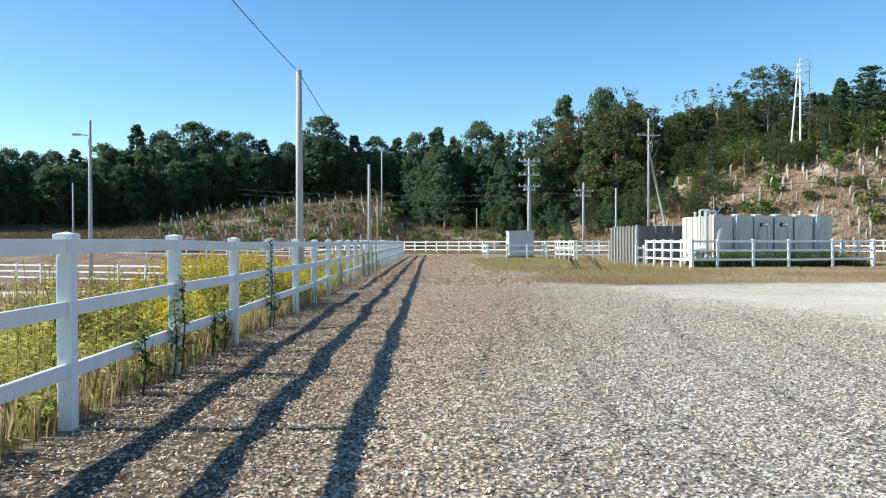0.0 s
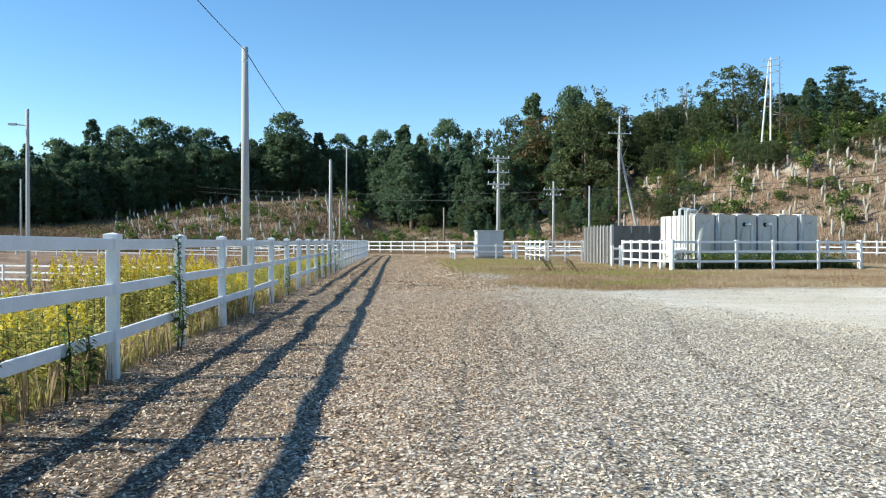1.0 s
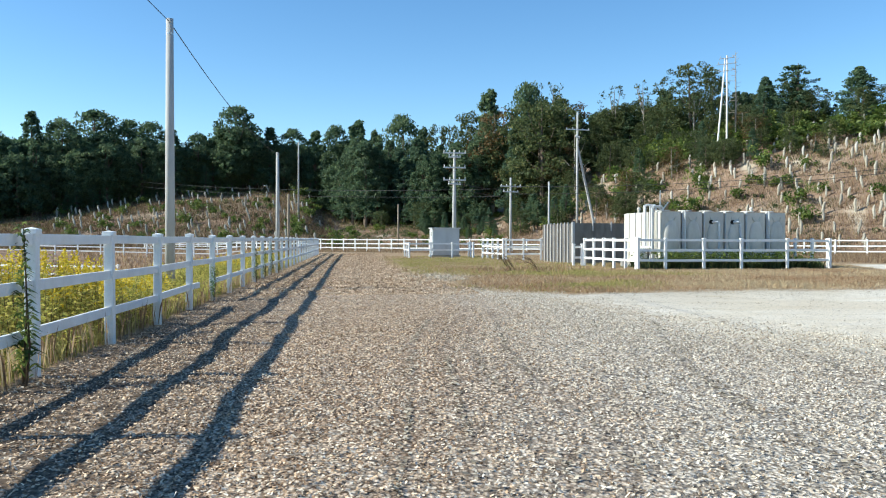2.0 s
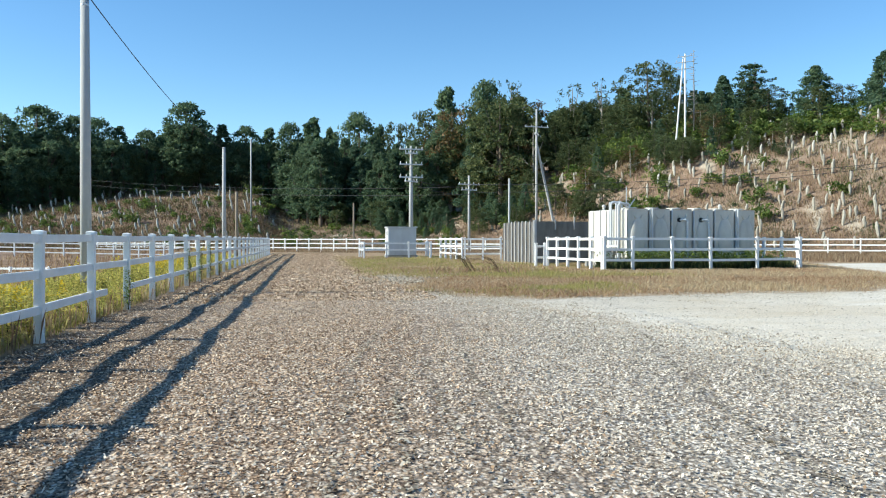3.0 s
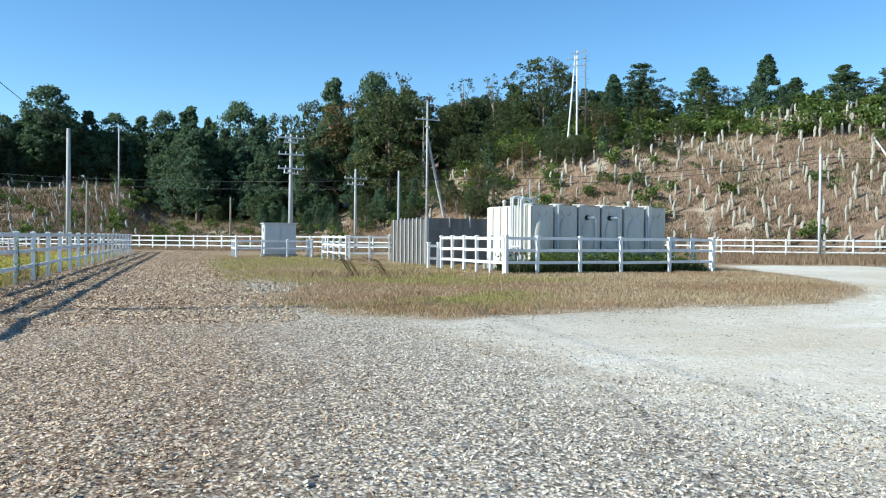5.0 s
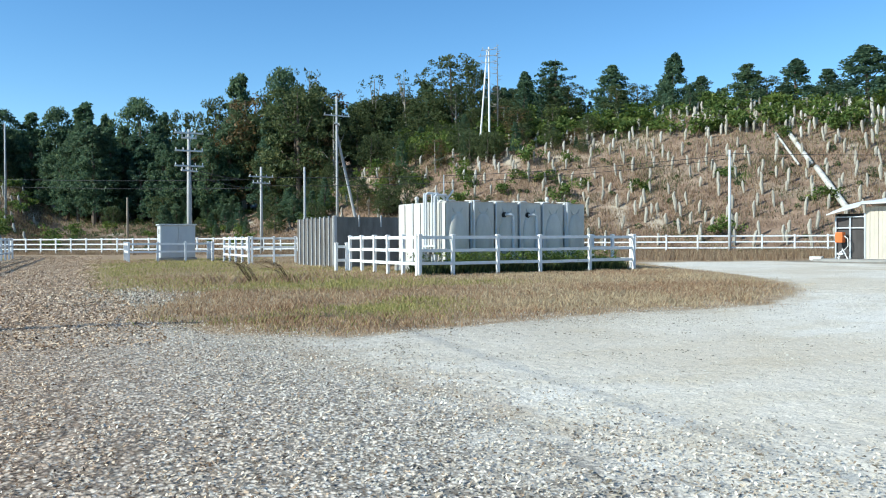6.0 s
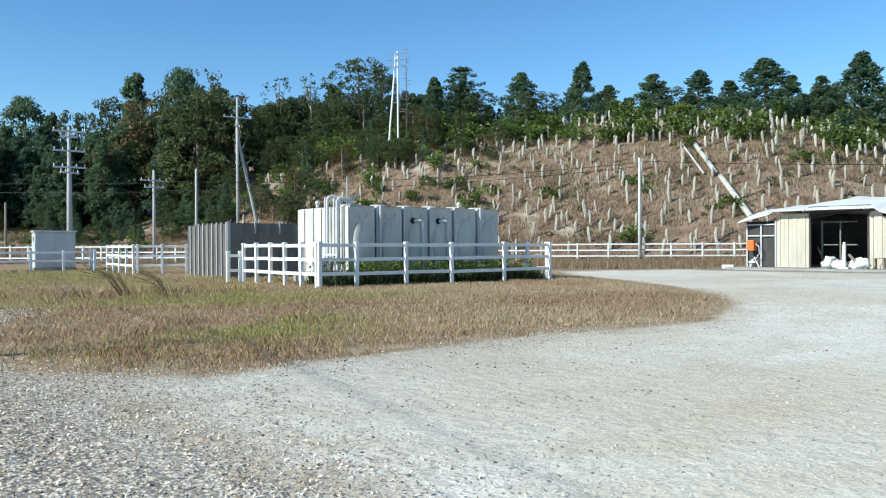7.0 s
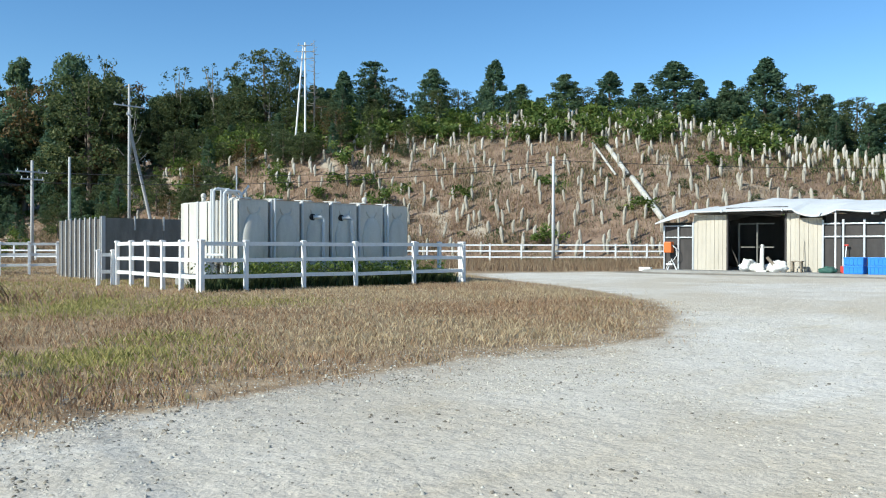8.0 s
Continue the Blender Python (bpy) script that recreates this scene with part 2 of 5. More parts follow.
def hill_share(x, y):
    """0 at the foot of the slope, 1 at its brow, more behind it."""
    az, r = bearing(x, y)
    foot, brow = np.interp(az, HT[:, 0], HT[:, 1]), np.interp(az, HT[:, 0], HT[:, 2])
    return (r - foot) / (brow - foot)


def terraces(x, y):
    """Narrow pale paths cut along the slope, broken here and there."""
    s = hill_share(x, y) + 0.012 * fractal(x, y, 4.0, 5)
    line = np.clip(1 - np.abs((s * 9.0) % 1.0 - 0.5) / 0.16, 0, 1)
    return line * np.clip(fractal(x, y, 6.5, 2) * 1.6 + 0.55, 0, 1) * ((s > 0.12) & (s < 1.02))


def land(x, y):
    x, y = np.asarray(x, dtype=float), np.asarray(y, dtype=float)
    az, r = bearing(x, y)
    s = hill_share(x, y)
    top = np.interp(az, HT[:, 0], HT[:, 3])
    c = np.clip(s, 0, 1)
    z = top * (0.85 * c + 0.15 * c * c * (3 - 2 * c)) + np.clip(s - 1.05, 0, 3) * np.minimum(top, 6) * 0.6
    z = z + np.clip(s * 4, 0, 1) * 0.35 * fractal(x, y, 5.0)
    dip = np.clip((-6.5 - x) / 6.0, 0, 1) * np.clip((95 - y) / 25, 0, 1)
    z = z - 1.5 * dip * dip * (3 - 2 * dip)
    near = np.clip((70 - r) / 20, 0, 1)
    strip = np.clip(1.9 - np.abs(x + 0.7), 0, 1) * np.clip((60 - y) / 20, 0, 1)
    return z + near * ((0.008 + 0.014 * strip) * fractal(x, y, 0.55, 2) + 0.012 * fractal(x, y, 3.1, 1) + 0.008 * strip * fractal(x, y, 0.2, 6))


def ground_at(x, y):
    return float(land(np.array([x]), np.array([y]))[0])


def inside(x, y, poly):
    """Signed distance in metres to a polygon, positive within."""
    px = np.array([p[0] for p in poly], dtype=float)
    py = np.array([p[1] for p in poly], dtype=float)
    best = np.full(x.shape, 1e9)
    odd = np.zeros(x.shape, dtype=bool)
    for k in range(len(poly)):
        ax, ay, bx, by = px[k - 1], py[k - 1], px[k], py[k]
        dx, dy = bx - ax, by - ay
        u = np.clip(((x - ax) * dx + (y - ay) * dy) / (dx * dx + dy * dy), 0, 1)
        best = np.minimum(best, np.hypot(x - ax - u * dx, y - ay - u * dy))
        cross = (ay > y) != (by > y)
        odd ^= cross & (x < ax + (y - ay) / (by - ay if by != ay else 1e-9) * dx)
    return np.where(odd, best, -best)


ISLAND = [(2.4, 66), (2.4, 45), (2.5, 35), (3.2, 27), (4.2, 23.6), (5.6, 22.6), (7.8, 23.3), (10.5, 24.0), (14.0, 24.2), (17.0, 26.3), (19.3, 28.5),
          (21.8, 33), (24.8, 41), (27.5, 48), (30, 60), (20, 70)]
WHITE = [(4.8, 22.6), (5.2, 19.2), (5.1, 16.8), (5.3, 14.4), (6.7, 12.1), (8.0, 9.5), (9.5, 5.5), (10.5, -8), (60, -30), (60, 34), (40, 36.5), (34, 44), (27, 45),
         (24.5, 41), (21.5, 33), (19.0, 28.5), (16.5, 26.3), (13.8, 24.1), (10, 23.9), (7, 23.3), (5.4, 22.7)]
LANE = [(-60, 36), (-18, 42.5), (-14.5, 46), (-17, 49), (-23, 47), (-60, 42)]
CHIPS = [(-2.45, -30), (-2.35, 20), (-2.2, 60), (-2.6, 84), (3, 80), (2.6, 45), (2.7, 35), (3.4, 27), (4.5, 22), (5.4, 17.5), (7, 13), (10, 9), (12, 4), (14, -30)]

APRON = [(36.9, 44.2), (39.4, 33.2), (36.6, 31.8), (34.4, 38.0), (33.6, 43.5)]


def edge(d, width):
    return np.clip(d / width + 0.5, 0, 1)


def axis(lo, f0, f1, hi, fine, growth=1.12):
    mid = list(np.arange(f0, f1, fine))
    a, step = [f0], fine
    while a[-1] > lo:
        step *= growth
        a.append(a[-1] - step)
    b, step = [mid[-1]], fine
    while b[-1] < hi:
        step *= growth
        b.append(b[-1] + step)
    return np.array(sorted(a[1:]) + mid + b[1:])


RUTS = ((0.55, 0.006), (0.95, 0.006), (1.5, 0.004), (1.9, 0.004), (2.9, 0.012), (4.2, 0.014))


def ruts(x, y, half):
    """Old wheel marks curving over the track."""
    r = np.zeros_like(x)
    for start, bend in RUTS:
        mid = start + bend * (y - 3) ** 2 * np.sign(y - 3) + 0.06 * np.sin(y * 0.7 + start)
        r = np.maximum(r, np.clip(1 - np.abs(x - mid) / half, 0, 1) * np.clip((24 - y) / 6, 0, 1))
    return r


def pale_share(x, y):
    """How far the chips are bleached, more towards the gravel yard."""
    return np.clip((x + 1.0 - 0.19 * np.clip(y - 5, 0, 14)) / 3.1, 0, 1) * np.clip((46 - y) / 22, 0.25, 1)


def bald(x, y):
    """A stony patch where little grows."""
    return 0.85 * np.exp(-((x - 3.7) ** 2 / 1.1 + (y - 32) ** 2 / 9))


def make_ground():
    xs = axis(-2500, -6, 22, 2500, 0.17, 1.07)
    ys = axis(-2500, 1, 36, 2500, 0.25, 1.07)
    gx, gy = np.meshgrid(xs, ys)
    x, y = gx.ravel(), gy.ravel()
    nx, ny = len(xs), len(ys)
    i = (np.arange(ny - 1)[:, None] * nx + np.arange(nx - 1)[None, :]).ravel()
    k = Mat("earth_and_gravel", 0.95)
    k.b.inputs["Specular IOR Level"].default_value = 0.15
    ragged = k.math("MULTIPLY", k.math("SUBTRACT", k.noise(1.6, 5, 0.7), 0.5), 0.9)

    def mask(name, soft=0.12):
        v = k.math("ADD", k.attr(name), ragged)
        return k.ramp(v, (0.5 - soft, 0.0), (0.5 + soft, 1.0))

    soil = k.ramp(k.noise(0.5, 8, 0.7), (0.3, (0.14, 0.09, 0.062)), (0.55, (0.29, 0.20, 0.14)), (0.75, (0.40, 0.31, 0.22)))
    path = k.ramp(k.math("ADD", k.attr("terrace"), k.math("MULTIPLY", k.math("SUBTRACT", k.noise(0.6, 5, 0.7), 0.5), 0.8)), (0.3, 0.0), (0.7, 0.8))
    bare = k.ramp(k.noise(0.12, 6, 0.7, (0.5, 0.5, 2.2)), (0.52, 0.0), (0.66, 1.0))
    soil = k.mix(k.math("MULTIPLY", bare, 0.45), soil, (0.46, 0.39, 0.29))
    soil = k.mix(path, soil, (0.50, 0.43, 0.33))
    straw = k.ramp(k.noise(2.2, 8, 0.75), (0.3, (0.20, 0.135, 0.08)), (0.55, (0.36, 0.26, 0.16)), (0.8, (0.46, 0.37, 0.23)))
    wander = k.noise(20, 3)
    grit = k.cells(34, (1.0, 0.62, 1.0))
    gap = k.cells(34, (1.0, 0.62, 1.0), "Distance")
    fine = k.cells(80, (1.0, 0.6, 1.0))
    tone = k.math("ADD", k.math("MULTIPLY", k.grey(grit), 0.62), k.math("MULTIPLY", k.grey(fine), 0.38))
    chip_a = k.ramp(tone, (0.2, (0.12, 0.072, 0.047)), (0.4, (0.48, 0.335, 0.225)), (0.58, (0.69, 0.535, 0.395)), (0.8, (0.85, 0.745, 0.61)))
    chip_b = k.ramp(tone, (0.15, (0.24, 0.18, 0.13)), (0.38, (0.67, 0.575, 0.465)), (0.6, (0.80, 0.715, 0.60)), (0.85, (0.86, 0.80, 0.71)))
    pale = k.ramp(k.math("ADD", k.attr("pale"), k.math("MULTIPLY", k.math("SUBTRACT", k.noise(0.45, 6, 0.65, (1, 0.35, 1)), 0.5), 1.5)), (0.25, 0.0), (0.85, 1.0))
    chips = k.mix(pale, chip_a, chip_b)
    # shade between the chips is painted in: cell edges are darkened
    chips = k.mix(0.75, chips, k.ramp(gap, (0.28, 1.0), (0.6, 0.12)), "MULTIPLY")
    chips = k.mix(k.math("MULTIPLY", k.attr("rut"), k.ramp(k.noise(3, 4), (0.35, 0.0), (0.6, 0.5))), chips, (0.13, 0.095, 0.07))
    dust = k.ramp(k.noise(0.8, 8, 0.65), (0.25, (0.60, 0.545, 0.455)), (0.5, (0.72, 0.67, 0.58)), (0.75, (0.80, 0.755, 0.67)))
    dust = k.mix(k.ramp(k.noise(0.16, 5, 0.6), (0.44, 0.0), (0.62, 0.8)), dust, (0.61, 0.53, 0.41))
    dust = k.mix(0.5, dust, k.ramp(k.grey(k.cells(60)), (0.08, 0.6), (0.3, 1.0)), "MULTIPLY")
    scuff = k.ramp(k.noise(1.1, 7, 0.7, (0.35, 1.0, 1.0)), (0.5, (1.0, 1.0, 1.0)), (0.66, (0.90, 0.86, 0.78)))
    dust = k.mix(0.8, dust, scuff, "MULTIPLY")
    dust = k.mix(0.7, dust, k.ramp(k.noise(45, 4, 0.75), (0.34, 0.62), (0.56, 1.05)), "MULTIPLY")
    c = k.mix(mask("hill"), straw, soil)
    litter = k.math("MULTIPLY", k.attr("litter"), k.ramp(k.noise(9, 5, 0.7), (0.40, 0.0), (0.52, 0.9)))
    chips = k.mix(litter, chips, (0.085, 0.062, 0.045))
    chips = k.mix(0.75, chips, k.ramp(k.noise(8, 5, 0.8, (1.0, 0.6, 1.0)), (0.36, 0.6), (0.62, 1.3)), "MULTIPLY")
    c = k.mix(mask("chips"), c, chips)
    c = k.mix(mask("white", 0.22), c, dust)
    dirt = k.math("MULTIPLY", k.attr("crumb"), k.ramp(k.noise(5, 7, 0.75), (0.36, 0.25), (0.6, 1.0)))
    c = k.mix(dirt, c, k.ramp(k.noise(14, 5, 0.7), (0.3, (0.26, 0.225, 0.18)), (0.6, (0.52, 0.465, 0.385))))
    c = k.mix(k.math("MULTIPLY", mask("apron", 0.2), 0.85), c, k.ramp(k.noise(1.4, 6, 0.7), (0.35, (0.17, 0.15, 0.12)), (0.65, (0.36, 0.32, 0.26))))
    c = k.mix(mask("island"), c, straw)
    k.colour(c)
    rough_part = k.math("SUBTRACT", 1.0, k.math("MULTIPLY", mask("white", 0.3), 0.35))
    k.bump(k.math("MULTIPLY", k.math("ADD", k.grey(grit), k.math("MULTIPLY", k.noise(6, 6), 2.0)), rough_part), 0.9, 0.03)
    me = big("ground", np.stack([x, y, land(x, y)], 1), np.stack([i, i + 1, i + nx + 1, i + nx], 1), k.m)
    for name, v in (("terrace", terraces(x, y)), ("apron", edge(inside(x, y, APRON), 1.6)), ("litter", edge(1.0 - np.abs(x + 1.75), 1.0)), ("rut", ruts(x, y, 0.17)), ("crumb", 0.95 * np.exp(-np.abs(inside(x, y, ISLAND)) / 2.3) * np.clip((15 - x) / 7, 0, 1) * (y < 26)), ("pale", pale_share(x, y) * (1 - bald(x, y))), ("chips", np.maximum(edge(inside(x, y, CHIPS), 1.2), bald(x, y))), ("white", np.maximum(edge(inside(x, y, WHITE), 3.2), edge(inside(x, y, LANE), 1.5))),
                    ("island", edge(inside(x, y, ISLAND), 0.9) - 1.1 * bald(x, y)), ("hill", np.maximum(np.clip(hill_share(x, y) * 6 + 0.6, 0, 1), edge(-7.5 - x, 3)))):
        me.attributes.new(name, "FLOAT", "POINT").data.foreach_set("value", v.astype(np.float32))
    for p in me.polygons:
        p.use_smooth = True
    return tagged(new("ground", me), "brown wood-chip track, pale gravel yard and dry hillside", "ground", kind="structure")


ground = make_ground()

# ---- scattered stuff ----
def blades(name, xy, h, width, material, lean=0.35, base=None, plain=False):
    """Grass: one bent blade of three corners and a tip at each place."""
    n = len(xy)
    z = land(xy[:, 0], xy[:, 1]) if base is None else base
    a = RNG.uniform(0, 2 * np.pi, n)
    hh = h * RNG.uniform(0.5, 1.25, n)
    w = width * RNG.uniform(0.6, 1.4, n)
    d = np.stack([np.cos(a), np.sin(a)], 1)
    o = np.stack([-d[:, 1], d[:, 0]], 1)
    b = RNG.uniform(0, 2 * np.pi, n)
    l = np.stack([np.cos(b), np.sin(b)], 1) * (lean * hh * RNG.uniform(0.1, 1, n))[:, None]
    v = np.zeros((n, 4, 3))
    v[:, 0, :2] = xy - d * w[:, None] / 2
    v[:, 1, :2] = xy + d * w[:, None] / 2
    v[:, 2, :2] = xy + l * 0.35 + d * w[:, None] * 0.4
    v[:, 3, :2] = xy + l
    v[:, 0, 2] = v[:, 1, 2] = z - 0.02
    v[:, 2, 2] = z + hh * 0.6
    v[:, 3, 2] = z + hh
    k = np.arange(n)[:, None] * 4
    f = k + [0, 1, 3] if plain else np.concatenate([k + [0, 1, 2], k + [0, 2, 3]])
    return new(name, big(name, v.reshape(-1, 3), f, material))


def scatter(n, x0, x1, y0, y1):
    return np.stack([RNG.uniform(x0, x1, n), RNG.uniform(y0, y1, n)], 1)


def far_line(x):
    """The line of the long fence below the hillside."""
    return 63.6 - (x - 40.2) * 7.6 / 10.9


def dry_island():
    n = 1500000
    p = scatter(n, 2, 30, 22, 66)
    d = inside(p[:, 0], p[:, 1], ISLAND) + 0.35 * fractal(p[:, 0], p[:, 1], 0.8) + 0.4 * fractal(p[:, 0], p[:, 1], 0.25, 4) + 0.25 * RNG.normal(size=n)
    keep = (d > 0) & (RNG.uniform(0, 1, n) < np.clip(14 / (p[:, 1] - 8), 0.12, 1) ** 1.7 * np.clip(d * 1.2, 0.15, 1) * np.clip(0.85 + 0.5 * fractal(p[:, 0], p[:, 1], 0.3, 7), 0.3, 1))
    keep &= RNG.uniform(0, 1, n) > bald(p[:, 0], p[:, 1]) * 1.2
    p, d = p[keep], d[keep]
    x, y = p[:, 0], p[:, 1]
    g = 0.55 * fractal(x, y, 2.6, 3) - 0.08 + 0.8 * np.exp(-((x - 8.5) ** 2 / 1.6 + (y - 27.3) ** 2 / 1.5)) + 1.1 * np.exp(-((x - 7.1) ** 2 / 1.1 + (y - 26.1) ** 2 / 0.8))
    g += 0.75 * np.clip((y - 30) / 5, 0, 1) * np.clip((14 - x) / 5, 0, 1)
    green = g > 0.5 + 0.45 * RNG.uniform(-1, 1, len(p))
    rust = ~green & (0.8 * fractal(x, y, 2.0, 8) + 0.5 * RNG.normal(size=len(p)) > -0.2 + 0.07 * np.clip(x - 9, 0, 12))
    dry = ~green & ~rust
    tall = np.clip(1 + 0.35 * fractal(x, y, 0.45, 5), 0.55, 1.5) * np.clip(0.45 + d * 0.5, 0.45, 1)
    tagged(blades("reddish_grass", p[rust], 0.078 * tall[rust], 0.005, L_REDGRASS, 0.8), "reddish-brown dry grass round the tank yard", "grass", kind="stuff")
    tagged(blades("dry_grass", p[dry], 0.074 * tall[dry], 0.005, L_DRY, 0.8), "short dry straw-coloured grass round the tank yard", "grass", kind="stuff")
    tagged(blades("green_grass", p[green], 0.085 * tall[green], 0.0055, L_GREENGRASS, 0.75), "yellow-green grass among the dry grass", "grass", kind="stuff")


# ---- fences ----
POST_H, RAILS = 1.365, (1.258, 0.83, 0.40)


def post_mesh(h=POST_H, w=0.105):
    return box(-w / 2, -w / 2, -0.3, w / 2, w / 2, h - 0.03, 0.006)


def cap_mesh(h=POST_H, w=0.125):
    bm = box(-w / 2, -w / 2, h - 0.06, w / 2, w / 2, h - 0.012, 0.006)
    top = [bm.verts.new((sx * w * 0.46, sy * w * 0.46, h - 0.0115)) for sx, sy in ((-1, -1), (1, -1), (1, 1), (-1, 1))]
    tip = bm.verts.new((0, 0, h + 0.004))
    for k in range(4):
        bm.faces.new((top[k], top[(k + 1) % 4], tip))
    return bm


PROTO = {}


def fence(places, label, heights=RAILS, h=POST_H, short=(), w=0.105, group="paddock fences"):
    """A post-and-rail fence along places (x, y); rails stand between neighbouring posts. short: (bay, rail) whose rail is broken off."""
    x0, y0 = places[0]
    f = empty("fence", pose(x0, y0, 0), label, "fence", group)
    key = (h, w)
    if key not in PROTO:
        PROTO[key] = [None, None, {}]
    for k, (x, y) in enumerate(places):
        nxt = places[min(k + 1, len(places) - 1)]
        prv = places[max(k - 1, 0)]
        turn = math.degrees(math.atan2(nxt[1] - prv[1], nxt[0] - prv[0]))
        z = ground_at(x, y)
        m = pose(x - x0, y - y0, z, random.uniform(-0.5, 0.5), random.uniform(-0.5, 0.5), turn)
        for slot, maker, name in ((0, post_mesh, "post"), (1, cap_mesh, "cap")):
            if PROTO[key][slot] is None:
                o = part(name, maker(h, w if slot == 0 else w * 1.3), M_FENCE, f)
                PROTO[key][slot] = o
                o.matrix_basis = m
            else:
                again(PROTO[key][slot], m, f)
        if k + 1 == len(places):
            break
        bx, by = places[k + 1]
        length = math.hypot(bx - x, by - y)
        zb = ground_at(bx, by)
        rise = math.degrees(math.atan2(zb - z, length))
        turn = math.degrees(math.atan2(by - y, bx - x))
        for j, rz in enumerate(heights):
            cut = 0.38 if (k, j) in short else 1.0
            size = round((length - w + 0.02) * cut, 2)
            store = PROTO[key][2]
            m = pose(x - x0, y - y0, z + rz + random.uniform(-0.008, 0.008), 0, -rise, turn) @ pose(w / 2 - 0.01, 0, 0)
            if size not in store:
                store[size] = part("rail", box(0, -0.02, -0.052, size, 0.02, 0.052, 0.006), M_FENCE, f)
                store[size].matrix_basis = m
            else:
                again(store[size], m, f)
    return f


def run(a, b, spacing):
    n = max(1, round(math.hypot(b[0] - a[0], b[1] - a[1]) / spacing))
    return [(a[0] + (b[0] - a[0]) * k / n, a[1] + (b[1] - a[1]) * k / n) for k in range(n + 1)]


fence([(-2.38, 4.97 + 2.4 * k) for k in range(-4, 30)], "white vinyl three-rail fence along the wood-chip track", short=((10, 2),), group="paddock fences")
fence(run((-25, 109), (18, 79.1), 1.5), "white vinyl three-rail fence below the wooded slope")
fence(run((18, 79.1), (64, 47.0), 2.2), "white vinyl three-rail fence below the planted hillside")
C5, S5 = math.cos(radians(6.8)), math.sin(radians(6.8))


def yard(u, v, origin=(12.40, 37.50)):
    """A place in the tank yard, which is turned a little."""
    return (origin[0] + C5 * u - S5 * v, origin[1] + S5 * u + C5 * v)


fence([yard(u, 0) for u in (0, 1.25, 3.05, 4.85, 7.1, 9.25)], "white vinyl fence in front of the water tank", group="tank yard fences")
fence([yard(-0.02, v) for v in (0.13, 1.15, 2.3, 3.4, 4.5, 5.6)], "white vinyl fence beside the water tank", group="tank yard fences")
fence([yard(-0.55, 5.72), yard(-0.12, 5.70)], "short two-rail link beside the board wall", (0.93, 0.42), 1.1, group="tank yard fences")
fence([yard(9.25, v) for v in (0.13, 1.2, 2.4, 3.6, 4.8)], "white vinyl fence closing the tank yard", group="tank yard fences")
fence(run((9.75, 54.0), (9.3, 59.3), 1.3), "white vinyl fence between cabinet and board wall", group="tank yard fences")
fence(run((9.9, 53.95), (12.0, 53.6), 1.1), "white vinyl fence meeting the board wall", group="tank yard fences")
fence(run((4.4, 60.6), (8.9, 60.9), 1.5), "low white fence in front of the grey cabinet", (0.98, 0.55), 1.1, group="cabinet fences")
fence(run((4.4, 60.75), (4.3, 64), 1.5), "low white fence beside the grey cabinet", (0.98, 0.55), 1.1, group="cabinet fences")
fence(run((8.9, 61.1), (9.0, 64), 1.5), "low white fence beside the grey cabinet", (0.98, 0.55), 1.1, group="cabinet fences")
fence(run((-44, 64), (-12, 50), 2.4), "white rail fence of the lower paddock")
fence(run((-70, 98), (-10, 84), 2.4), "white rail fence at the far end of the lower paddock")


